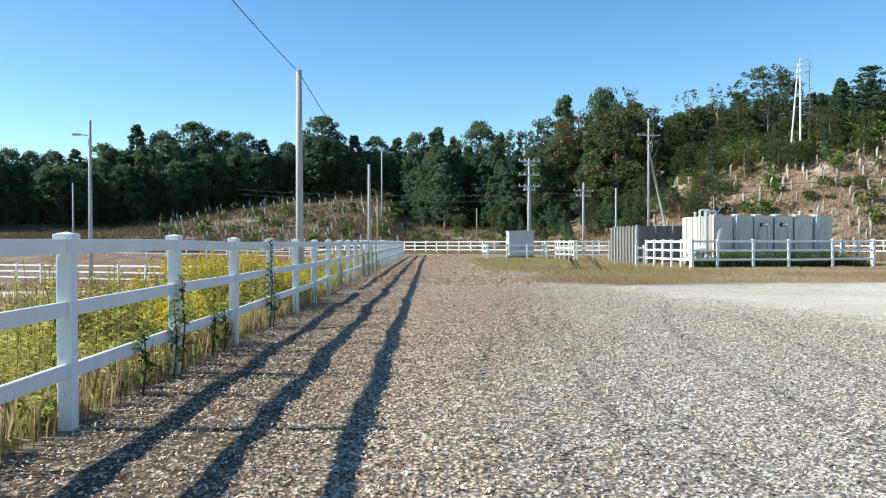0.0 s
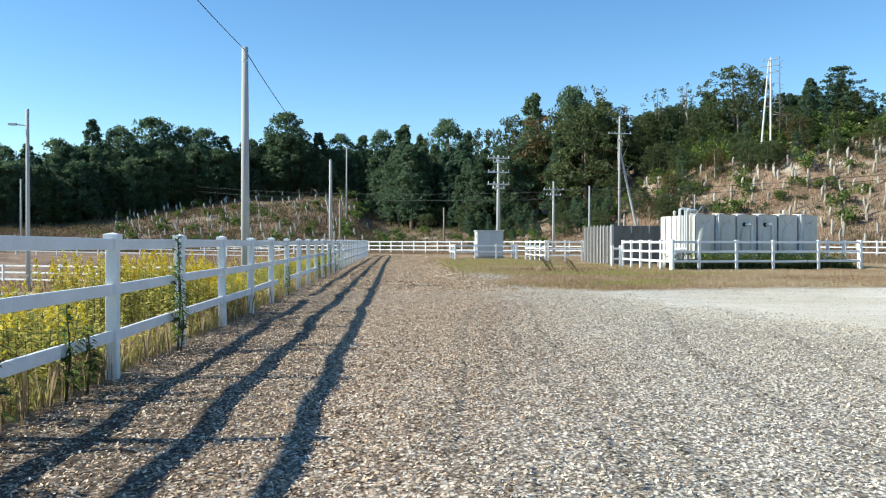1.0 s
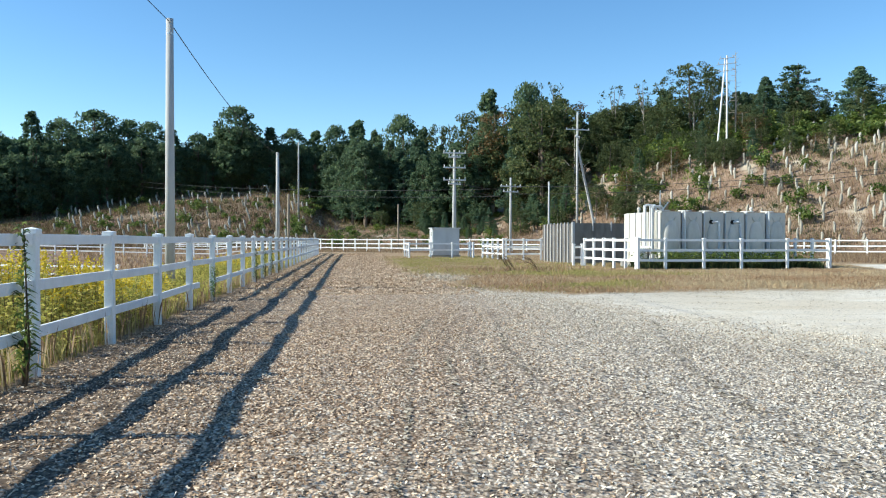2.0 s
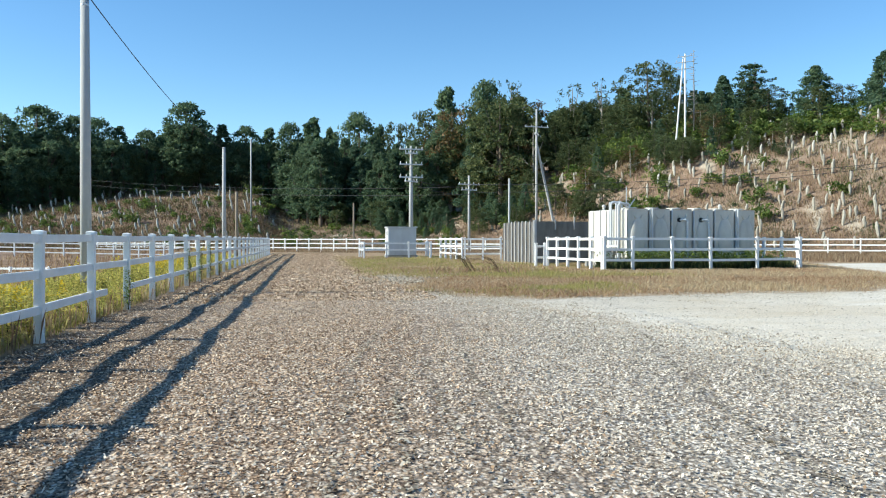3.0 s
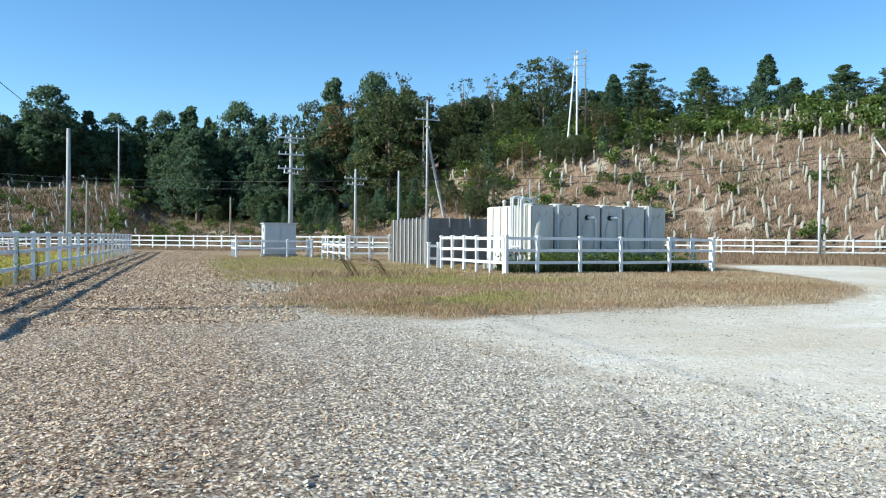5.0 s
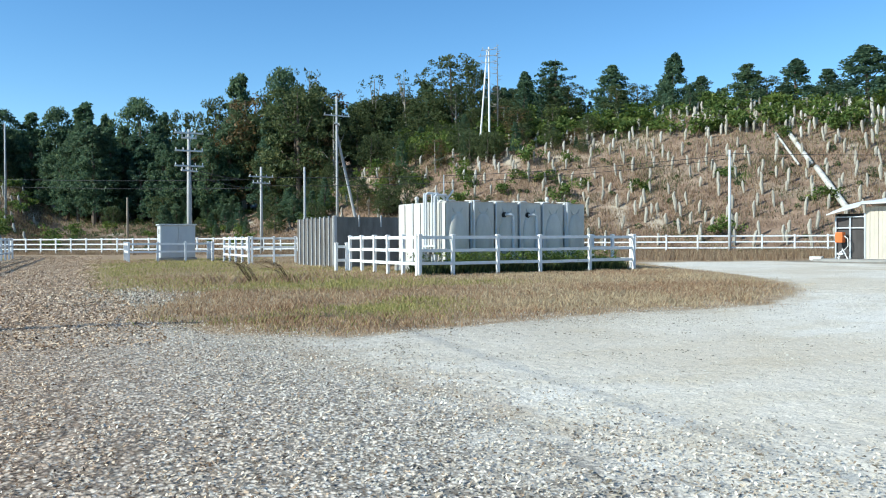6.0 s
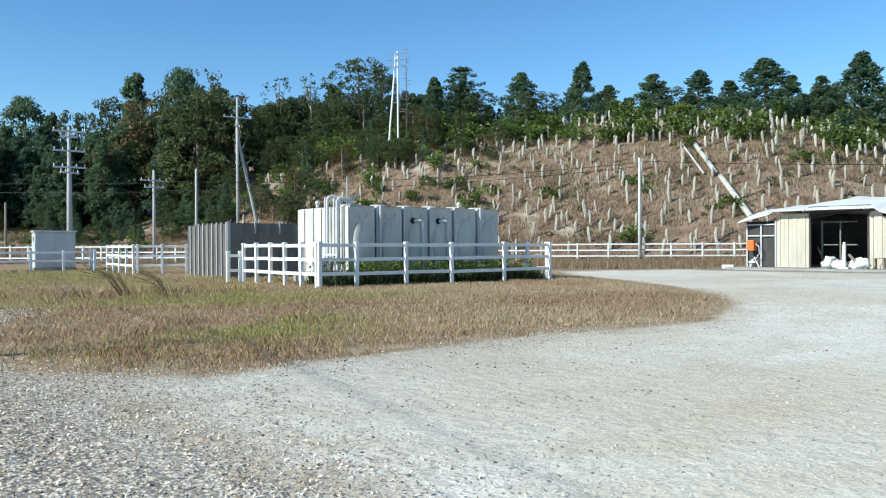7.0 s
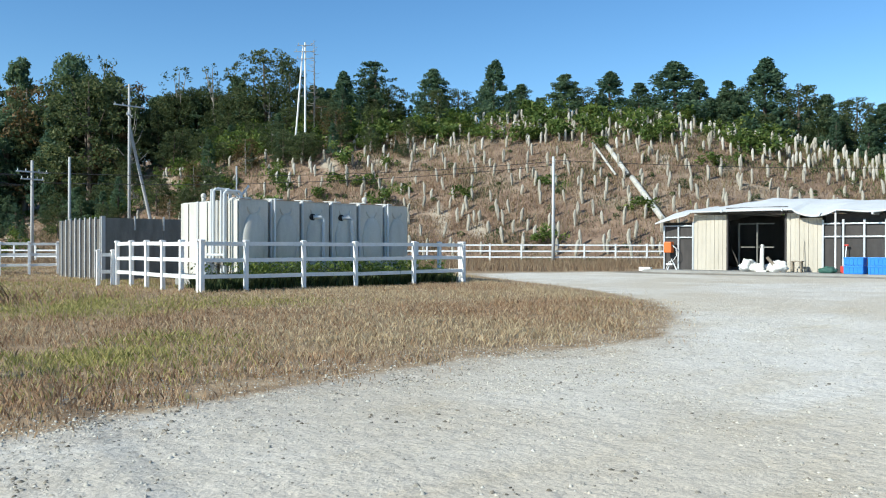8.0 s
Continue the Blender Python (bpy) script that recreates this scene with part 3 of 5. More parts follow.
# ---- the water tank ----
def water_tank():
    L, D, H = 6.45, 3.42, 2.58
    x, y = 13.85, 38.73
    tank = empty("water_tank", pose(x, y, 0, 0, 0, 9), "cream fibreglass water tank with ribbed sides and grey pipes", "water tank")
    part("base", box(-0.1, -0.1, -0.2, L + 0.1, D + 0.1, 0.28, 0.02), M_SLAB, tank, "low grey concrete plinth")
    z0, z1 = 0.285, H - 0.06
    n = 6
    w = L / n
    for k in range(n):
        bm = box(k * w + 0.05, 0.05, z0, (k + 1) * w - 0.05, D - 0.05, z1, 0.05)
        part("section", bm, M_TANK, tank, smooth=False)
    for k in range(1, n):
        part("rib", box(k * w + 0.006, 0.005, z0, k * w + 0.046, 0.11, z1 + 0.015, 0.008), M_PIPE, tank, "grey flange between sections")
        part("groove", box(k * w - 0.049, 0.16, z0, k * w + 0.005, D - 0.16, z1 - 0.02), M_DARK, tank, "dark recess between sections")
    for k in range(n):
        cx = (k + 0.5) * w
        bm = bmesh.new()
        arc = [(cx + 0.2 * math.cos(a), 0.04, z1 - 0.22 + 0.2 * math.sin(a)) for a in np.linspace(math.pi, 2 * math.pi, 9)]
        part("moulding", tube(arc, 0.03, 6, bm), M_TANK, tank)
        arc = [(cx + 0.26 * math.cos(a), 0.035, z0 + 0.25 + 0.26 * math.sin(a)) for a in np.linspace(0, math.pi, 9)]
        part("moulding", tube(arc, 0.03, 6), M_TANK, tank)
        bulge = bmesh.new()
        bmesh.ops.create_uvsphere(bulge, u_segments=16, v_segments=10, radius=1.0, matrix=Matrix.LocRotScale((cx, 0.055, z0 + 1.05), None, (w * 0.36, 0.12, 0.82)))
        part("panel_bulge", bulge, M_TANK, tank, smooth=True)
        hatch = bmesh.new()
        bmesh.ops.create_cone(hatch, cap_ends=True, segments=24, radius1=0.36, radius2=0.30, depth=0.08, matrix=Matrix.Translation((cx, 0.75, z1 + 0.04)))
        bmesh.ops.bevel(hatch, geom=[e for e in hatch.edges if all(v.co.z > z1 + 0.07 for v in e.verts)], offset=0.03, segments=2, affect="EDGES")
        part("hatch", hatch, M_TANK, tank)
    m = 3
    d = D / m
    for k in range(m):
        for j in range(2):
            part("side_panel", box(0.012, k * d + 0.06 + j * d / 2, z0 + 0.03, 0.028, k * d + d / 2 + j * d / 2 - 0.06, z1 - 0.03, 0.006), M_TANK, tank)
    for k in range(1, m):
        part("side_rib", box(-0.02, k * d - 0.05, z0, 0.0285, k * d + 0.05, z1, 0.006), M_BATTEN, tank, "grey rib on the sunlit end")
    for k in range(n):
        part("top_seam", box(k * w + 0.06, 0.03, z1 - 0.002, (k + 1) * w - 0.06, 0.085, z1 + 0.014, 0.004), M_SEAM, tank, "rust-stained seam along the top edge")
    for k in range(n):
        part("name_plate", box(k * w + 0.62, 0.044, z1 - 0.95, k * w + 0.72, 0.052, z1 - 0.91, 0.002), M_FENCE, tank)
    for u in (0.78 * w + 0.32, 5 * w + 0.06):
        part("down_pipe", tube([(u, -0.06, z1 + 0.05), (u, -0.06, 0.05)], 0.035, 10), M_PIPE, tank)
    for u in (2.63 * w, 3.63 * w):
        part("overflow_pipe", tube([(u - 0.3, -0.02, z1 - 0.45), (u - 0.08, -0.11, z1 - 0.45), (u, -0.12, z1 - 0.52), (u, -0.12, 0.05)], 0.05, 10), M_PIPE, tank)
        part("pipe_mouth", tube([(u - 0.3, -0.005, z1 - 0.45), (u - 0.3, 0.045, z1 - 0.45)], 0.1, 14), M_BLACK, tank, "dark pipe flange")
    # pipes and valves on the sunlit end
    for v, top in ((0.45, 0.15), (0.7, 0.25), (1.25, 0.3)):
        part("riser_pipe", tube([(-0.12, v, 0.3), (-0.12, v, z1 + top), (0.1, v, z1 + top + 0.05), (0.35, v, z1 + top - 0.1)], 0.035, 10), M_PIPE, tank)
    for v, top in ((0.35, 0.22), (0.95, 0.3)):
        part("riser_loop", tube([(-0.22, v, 0.3), (-0.22, v, z1 + top - 0.06), (-0.16, v, z1 + top), (0.24, v, z1 + top), (0.3, v, z1 + top - 0.06), (0.3, v, z1)], 0.045, 10), M_PIPE, tank)
    for v in (0.35, 0.7, 0.95, 1.25):
        part("valve", tube([(-0.3, v, 0.75), (-0.06, v, 0.75)], 0.075, 10), M_DARK, tank, "dark valve on a riser pipe")
    part("cross_pipe", tube([(-0.22, 0.3, 0.95), (-0.22, 1.3, 0.95)], 0.04, 10), M_PIPE, tank)
    part("aerial", tube([(0.25, 0.5, z1), (0.25, 0.5, z1 + 0.95)], 0.022, 8), M_STEEL, tank)
    part("aerial_brace", tube([(0.3, 0.5, z1), (0.62, 0.45, z1 + 0.42)], 0.03, 8), M_PIPE, tank)
    for u, v in ((0.25, 2.4), (4.9, 0.5)):
        bm = tube([(u, v, z1), (u, v, z1 + 0.14)], 0.06, 10)
        bmesh.ops.create_uvsphere(bm, u_segments=12, v_segments=8, radius=0.085, matrix=Matrix.Translation((u, v, z1 + 0.18)))
        part("vent", bm, M_TANK, tank, smooth=True)
    part("valve_box", box(-0.5, 0.9, 0.3, -0.14, 1.3, 0.85, 0.02), M_PIPE, tank)


water_tank()


# ---- the board wall ----
def board_wall():
    nx, ny = 12.2, 46.9
    wall = empty("board_wall", pose(nx, ny, 0, 0, 0, 5), "grey board enclosure with pale upright battens", "wall")
    depth, length, h = 5.1, 5.2, 2.17
    n = 9
    for k in range(n):
        v = depth * k / n
        part("side_board", box(-0.03, v + 0.01, -0.1, 0.03, v + depth / n - 0.01, h - 0.04 * random.random(), 0.004), M_OLDBOARD, wall)
        part("batten", box(-0.09, v + 0.02, -0.1, -0.032, v + 0.095, h + random.uniform(-0.02, 0.06), 0.006), M_BATTEN, wall, "pale upright batten")
    for k in range(5):
        u = 0.06 + length * k / 5
        for j in range(5):
            part("front_board", box(u, -0.03, j * h / 5 + 0.003, u + length / 5 - 0.008, 0.03, (j + 1) * h / 5 - 0.004, 0.003), M_DARK, wall, "dark grey board")
        part("front_stud", box(u + length / 5 - 0.05, -0.085, 1.75, u + length / 5 + 0.01, -0.0305, h + 0.08, 0.005), M_BATTEN, wall)
    part("corner_post", box(-0.08, -0.08, -0.2, 0.055, -0.031, h + 0.06, 0.006), M_BATTEN, wall)
    part("back_panel", box(0, depth + 0.02, 0, length, depth + 0.06, h), M_DARK, wall)


board_wall()


# ---- the grey cabinet ----
def cabinet():
    W, D, H = 1.95, 1.35, 2.12
    c = empty("electrical_cabinet", pose(6.15, 62.2, 0, 0, 0, 3), "pale grey painted steel electrical cabinet on a plinth", "cabinet")
    part("plinth", box(-0.08, -0.08, -0.2, W + 0.08, D + 0.08, 0.18, 0.02), M_SLAB, c)
    part("body", box(0, 0, 0.184, W, D, H - 0.08, 0.015), M_BOX, c)
    part("roof", box(-0.07, -0.1, H - 0.08, W + 0.07, D + 0.07, H, 0.02), M_BOX, c)
    for k in range(2):
        d = part("door", box(0.04 + k * W / 2, -0.025, 0.26, (k + 1) * W / 2 - 0.04, -0.001, H - 0.14, 0.01), M_BOX, c)
        part("handle", box(W / 2 - 0.13 + 0.18 * k, -0.05, 1.0, W / 2 - 0.09 + 0.18 * k, -0.0255, 1.2, 0.006), M_STEEL, d)
    part("louvre", box(-0.02, 0.35, 1.55, -0.001, 0.65, 1.8, 0.004), M_DARK, c)


cabinet()


# ---- poles and cables ----
def pole(x, y, top, r=0.14, label="grey concrete utility pole", arms=(), wood=False, foot=None, stepped=False, bright=False):
    z = ground_at(x, y) if foot is None else foot
    p = empty("utility_pole", pose(x, y, z), label, "pole", "utility poles")
    h = top - z
    part("shaft", tube([(0, 0, -0.3), (0, 0, h * 0.5), (0, 0, h)], [r, r * 0.86, r * (0.45 if stepped else 0.7)], 14), M_WOOD if wood else M_PIPE if bright else M_CONCRETE, p, smooth=True)
    for zb in (h * 0.94, h * 0.8):
        if not wood:
            part("band", tube([(0, 0, zb), (0, 0, zb + 0.05)], r * (0.92 - 0.2 * zb / h), 14), M_STEEL, p)
    for za, length, turn in arms:
        o = part("crossarm", box(-length / 2, -0.05, -0.05, length / 2, 0.05, 0.05, 0.008), M_STEEL, p)
        o.matrix_basis = pose(0, -r * 0.9, za - z, 0, 0, turn)
        for s in (-1, -0.45, 0.45, 1):
            q = tube([(s * length * 0.46, 0, 0.05), (s * length * 0.46, 0, 0.1), (s * length * 0.46, 0, 0.2)], [0.02, 0.035, 0.02], 8)
            part("insulator", q, M_FENCE, o)
    return p


pole(-4.1, 25.84, 6.86, 0.13)
pole(-4.1, -4.3, 6.86, 0.13)
pole(-4.1, 56.0, 6.65, 0.13)
pole(-3.9, 62.0, 4.4, 0.10, "short grey wooden pole behind the fence", wood=True)
pb = pole(8.05, 64.9, 7.95, 0.17, "concrete utility pole with four crossarms", ((7.7, 1.75, 8), (7.4, 0.9, 8), (6.62, 1.7, 8), (5.7, 1.75, 8), (5.4, 1.3, 40)), stepped=True)
pole(15.05, 79.0, 7.0, 0.13, "concrete utility pole with two crossarms", ((6.2, 2.2, 20), (5.7, 1.6, 20)))
pole(12.2, 52.4, 4.75, 0.07, "thin bare steel pole behind the board wall")
pd = pole(23.3, 86.0, 14.3, 0.13, "tall concrete utility pole with a raking stay", ((12.5, 2.6, 10), (11.7, 1.5, 60)))
part("stay_pole", tube([(0, 0, 10.9), (2.5, 0.4, 0.2)], [0.11, 0.14], 10), M_CONCRETE, pd, "raking stay pole")
pole(45.5, 59.7, 7.55, 0.12, "pale grey utility pole beside the long fence", bright=True)
pole(-7.6, 130, 16.0, 0.14, "concrete utility pole on the wooded slope")
lamp = pole(-20.7, 49.8, 8.8, 0.13, "grey lamp pole with a short arm in the lower paddock")
part("lamp_arm", tube([(0, 0, 9.35), (-0.7, 0, 9.45)], 0.035, 8), M_STEEL, lamp)
part("lamp_head", box(-1.05, -0.12, 9.38, -0.6, 0.12, 9.5, 0.02), M_STEEL, lamp)
pole(-43.5, 100, 8.6, 0.13, "grey lamp pole at the far end of the paddock")
pole(5.6, 96.0, 5.2, 0.12, "old grey wooden pole at the edge of the wood", wood=True)


def cable(a, b, sag, r=0.016, label="thin black overhead cable between poles"):
    a, b = Vector(a), Vector(b)
    pts = [a.lerp(b, t) - Vector((0, 0, sag * 4 * t * (1 - t))) for t in np.linspace(0, 1, 21)]
    c = part("cable", tube(pts, r, 6), M_WIRE, smooth=True)
    return tagged(c, label, "cable", "overhead cables")


cable((-4.1, -4.3, 6.8), (-4.1, 25.84, 6.78), 0.35, 0.010)
cable((-4.1, 25.84, 6.78), (-4.1, 56, 6.55), 0.45, 0.012)
for dz in (0, -0.7):
    cable((15.05, 79, 6.0 + dz), (8.05, 64.9, 5.6 + dz * 0.5), 0.25, 0.02)
    cable((15.05, 79, 6.2 + dz), (45.5, 59.7, 7.2 + dz * 0.4), 0.6, 0.018)
    cable((15.05, 79, 6.0 + dz), (-30, 128, 9.6 + dz), 0.6, 0.016)
cable((45.5, 59.7, 7.3), (80, 36, 7.3), 0.5, 0.018)


# ---- paired poles and a bare tree on the brow ----
def paired_poles(x, y, top):
    z = ground_at(x, y)
    t = empty("paired_poles", pose(x, y, z, 0, 0, -30), "two pale poles leaning together among the trees on the brow", "pole")
    h = top - z
    part("upright_pole", tube([(0.45, 0, -0.3), (0.42, 0, h)], [0.13, 0.09], 10), M_FENCE, t)
    part("raking_pole", tube([(-0.75, 0.1, -0.3), (0.18, 0.05, h * 0.97)], [0.12, 0.08], 10), M_FENCE, t)
    part("brace", tube([(-0.3, 0.07, h * 0.5), (0.43, 0.07, h * 0.5)], 0.04, 6), M_TOWER, t)
    for zz, l in ((h - 0.3, 0.9), (h - 1.0, 1.2), (h - 1.8, 1.0)):
        part("arm", tube([(0.4 - l, -0.14, zz - 0.1), (0.4 + l, -0.14, zz)], 0.04, 6), M_TOWER, t)
        for s in (-0.8, 0.8):
            part("insulator", tube([(0.4 + s * l, -0.14, zz), (0.4 + s * l, -0.14, zz + 0.2)], 0.05, 6), M_TOWER, t)


def bare_tree(x, y, top):
    z = ground_at(x, y)
    t = empty("bare_tree", pose(x, y, z), "leafless dead conifer with layered bare branches", "tree", "trees on the slopes")
    h = top - z
    part("trunk", tube([(0, 0, -0.3), (0.06, 0, h * 0.5), (0, 0.05, h)], [0.12, 0.08, 0.02], 8), M_BARE, t)
    for k in range(34):
        f = 0.3 + 0.68 * k / 33
        a, l = random.uniform(0, 6.28), (1.9 - 1.5 * f) * random.uniform(0.6, 1.2)
        c, s = math.cos(a), math.sin(a)
        part("branch", tube([(0, 0, f * h), (c * l * 0.5, s * l * 0.5, f * h + 0.02), (c * l, s * l, f * h + 0.22 * l)], [0.035, 0.025, 0.01], 5), M_BARE, t)


paired_poles(45.75, 100.75, 23.9)
bare_tree(47.4, 100.9, 24.5)


# ---- trees ----
def leaf_cloud(centres, radii, per, size, flat=0.75):
    """Many small leaf cards round the clump centres."""
    n = len(centres) * per
    c = np.repeat(centres, per, 0)
    r = np.repeat(radii, per)
    d = RNG.normal(size=(n, 3))
    d /= np.linalg.norm(d, axis=1)[:, None]
    p = c + d * (r * RNG.uniform(0.35, 1.0, n) ** 0.6)[:, None] * [1, 1, flat]
    a = RNG.normal(size=(n, 3))
    a /= np.linalg.norm(a, axis=1)[:, None]
    b = np.cross(a, RNG.normal(size=(n, 3)))
    b /= np.linalg.norm(b, axis=1)[:, None]
    s = (size * RNG.uniform(0.5, 1.4, n))[:, None]
    v = np.stack([p - a * s, p + b * s * 0.75, p + a * s - b * s * 0.25], 1).reshape(-1, 3)
    return v, np.arange(n * 3).reshape(n, 3)


def crown_clumps(style, h, n):
    u = RNG.uniform(0, 1, n)
    a = RNG.uniform(0, 2 * np.pi, n)
    if style == "cedar":
        z = h * (0.12 + 0.88 * u)
        w = 0.17 * h * (1.03 - u) ** 0.8 + 0.15
        q = w * RNG.uniform(0.55, 1.05, n)
        rad = 0.045 * h * (1.15 - 0.6 * u)
    elif style == "pine":
        z = h * (0.20 + 0.78 * u)
        w = 0.25 * h * np.clip(1.03 - u, 0, 1) ** 0.5 * np.clip(0.45 + 2.2 * u, 0, 1) * (0.82 + 0.18 * np.sin(23 * u + 2))
        q = w * np.sqrt(RNG.uniform(0.15, 1.0, n))
        rad = 0.055 * h * (1.1 - 0.45 * u)
    elif style == "cone":
        z = h * (0.06 + 0.93 * u)
        w = 0.35 * h * np.clip(1.02 - u, 0, 1) ** 0.72 * (0.86 + 0.14 * np.sin(17 * u))
        q = w * np.sqrt(RNG.uniform(0.2, 1.0, n))
        rad = 0.072 * h * (1.15 - 0.6 * u)
    elif style == "round":
        z = h * (0.30 + 0.69 * u)
        w = 0.27 * h * np.sqrt(np.clip(1 - (1.75 * u - 0.75) ** 2, 0.04, 1))
        q = w * np.sqrt(RNG.uniform(0.2, 1.0, n))
        rad = np.full(n, 0.058 * h)
    elif style == "layered":
        layer = np.floor(u * 7) / 7
        z = h * (0.3 + 0.7 * layer) + RNG.uniform(-0.1, 0.1, n)
        w = 0.27 * h * (1.02 - layer) ** 0.75 + 0.2
        q = w * RNG.uniform(0.15, 1.0, n)
        rad = np.full(n, 0.032 * h)
    elif style == "thin":
        z = h * (0.4 + 0.6 * u)
        w = 0.2 * h * np.sqrt(np.clip(1 - (1.6 * u - 0.7) ** 2, 0.05, 1))
        q = w * np.sqrt(RNG.uniform(0.1, 1.0, n))
        rad = np.full(n, 0.04 * h)
    else:
        z = h * (0.15 + 0.85 * u)
        w = 0.33 * h * np.sqrt(np.clip(1 - (1.5 * u - 0.6) ** 2, 0.05, 1))
        q = w * np.sqrt(RNG.uniform(0.15, 1.0, n))
        rad = np.full(n, 0.058 * h)
    lop = 1 + 0.25 * np.sin(a * 2 + 5 * u + n)
    return np.stack([q * lop * np.cos(a), q * lop * np.sin(a), z], 1), rad * RNG.uniform(0.7, 1.3, n)


def tree_proto(name, style, h, n, per, size, leaf, bark, label):
    t = empty(name, pose(0, 0, -500), label, "tree", "trees on the slopes")
    bend = random.uniform(-0.3, 0.3)
    bm = tube([(0, 0, -0.5), (bend * 0.3, 0.1, h * 0.35), (bend, 0, h * 0.7), (bend * 0.8, 0.05, h * 0.97)], [0.022 * h, 0.017 * h, 0.01 * h, 0.003 * h], 7)
    centres, rad = crown_clumps(style, h, n)
    part("trunk", bm, bark, t)
    for k in range(8 if style == "thin" else 2 if size > 0.24 else 4):
        c = centres[k * (n // 10)]
        z0 = min(c[2] * 0.8, h * 0.8)
        o = part("limb", tube([(bend * 0.5, 0, z0 * 0.85), (c[0] * 0.5, c[1] * 0.5, z0 * 0.97), tuple(c)], [0.008 * h, 0.006 * h, 0.002 * h], 5), bark, t)
    v, f = leaf_cloud(centres, rad, per, size)
    o = new("crown", big("crown", v, f, leaf))
    o.parent = t
    return t


SPECIES = {
    "cedar": [tree_proto("cedar_tree", "cedar", 10, 150, 46, 0.15, L_CEDAR, M_BARK, "dark green conical cedar on the slope") for _ in range(3)],
    "pine": [tree_proto("pine_tree", "pine", 10, 150, 46, 0.155, L_PINE, M_BARK, "dark green pine with a rounded crown and bare trunk") for _ in range(3)],
    "far_cedar": [tree_proto("cedar_tree", "cedar", 10, 120, 36, 0.19, L_CEDAR, M_BARK, "dark green cedar in the dense far wood") for _ in range(2)],
    "far_broad": [tree_proto("broadleaf_tree", "broad", 10, 120, 36, 0.19, L_BROAD, M_BARK, "olive-green broadleaf tree in the dense far wood") for _ in range(2)],
    "cone": [tree_proto("cedar_tree", "cone", 10, 170, 46, 0.19, L_CEDAR if k % 2 else L_PINE, M_BARK, "broad dark green conifer with a pointed crown") for k in range(4)],
    "far_round": [tree_proto("pine_tree", "round", 10, 150, 40, 0.18, L_PINE, M_BARK, "dark green pine with a domed crown above a bare trunk") for _ in range(4)],
    "layered": [tree_proto("layered_pine", "layered", 10, 150, 36, 0.14, L_CEDAR, M_BARK, "open conifer with branches in flat layers")],
    "thin": [tree_proto("thin_tree", "thin", 10, 40, 12, 0.17, L_BROAD, M_BARE, "thin half-bare tree with pale branches") for _ in range(2)],
    "broad": [tree_proto("broadleaf_tree", "broad", 10, 150, 46, 0.15, L_BROAD, M_BARK, "olive-green broadleaf tree with a full crown") for _ in range(3)],
    "autumn": [tree_proto("autumn_tree", "broad", 10, 110, 22, 0.17, L_AUTUMN, M_BARE, "brownish autumn broadleaf tree with thinning leaves")],
}


def plant(species, x, y, h, turn=None, wide=1.0):
    proto = random.choice(SPECIES[species])
    z = ground_at(x, y)
    s = h / 10
    o = copy_thing(proto, pose(x, y, z - 0.1, random.uniform(-2, 2), random.uniform(-2, 2), random.uniform(0, 360) if turn is None else turn))
    o.scale = (s * wide, s * wide, s)
    return o


def polar(az, r):
    return CENTRE[0] + r * math.sin(radians(az)), CENTRE[1] + r * math.cos(radians(az))


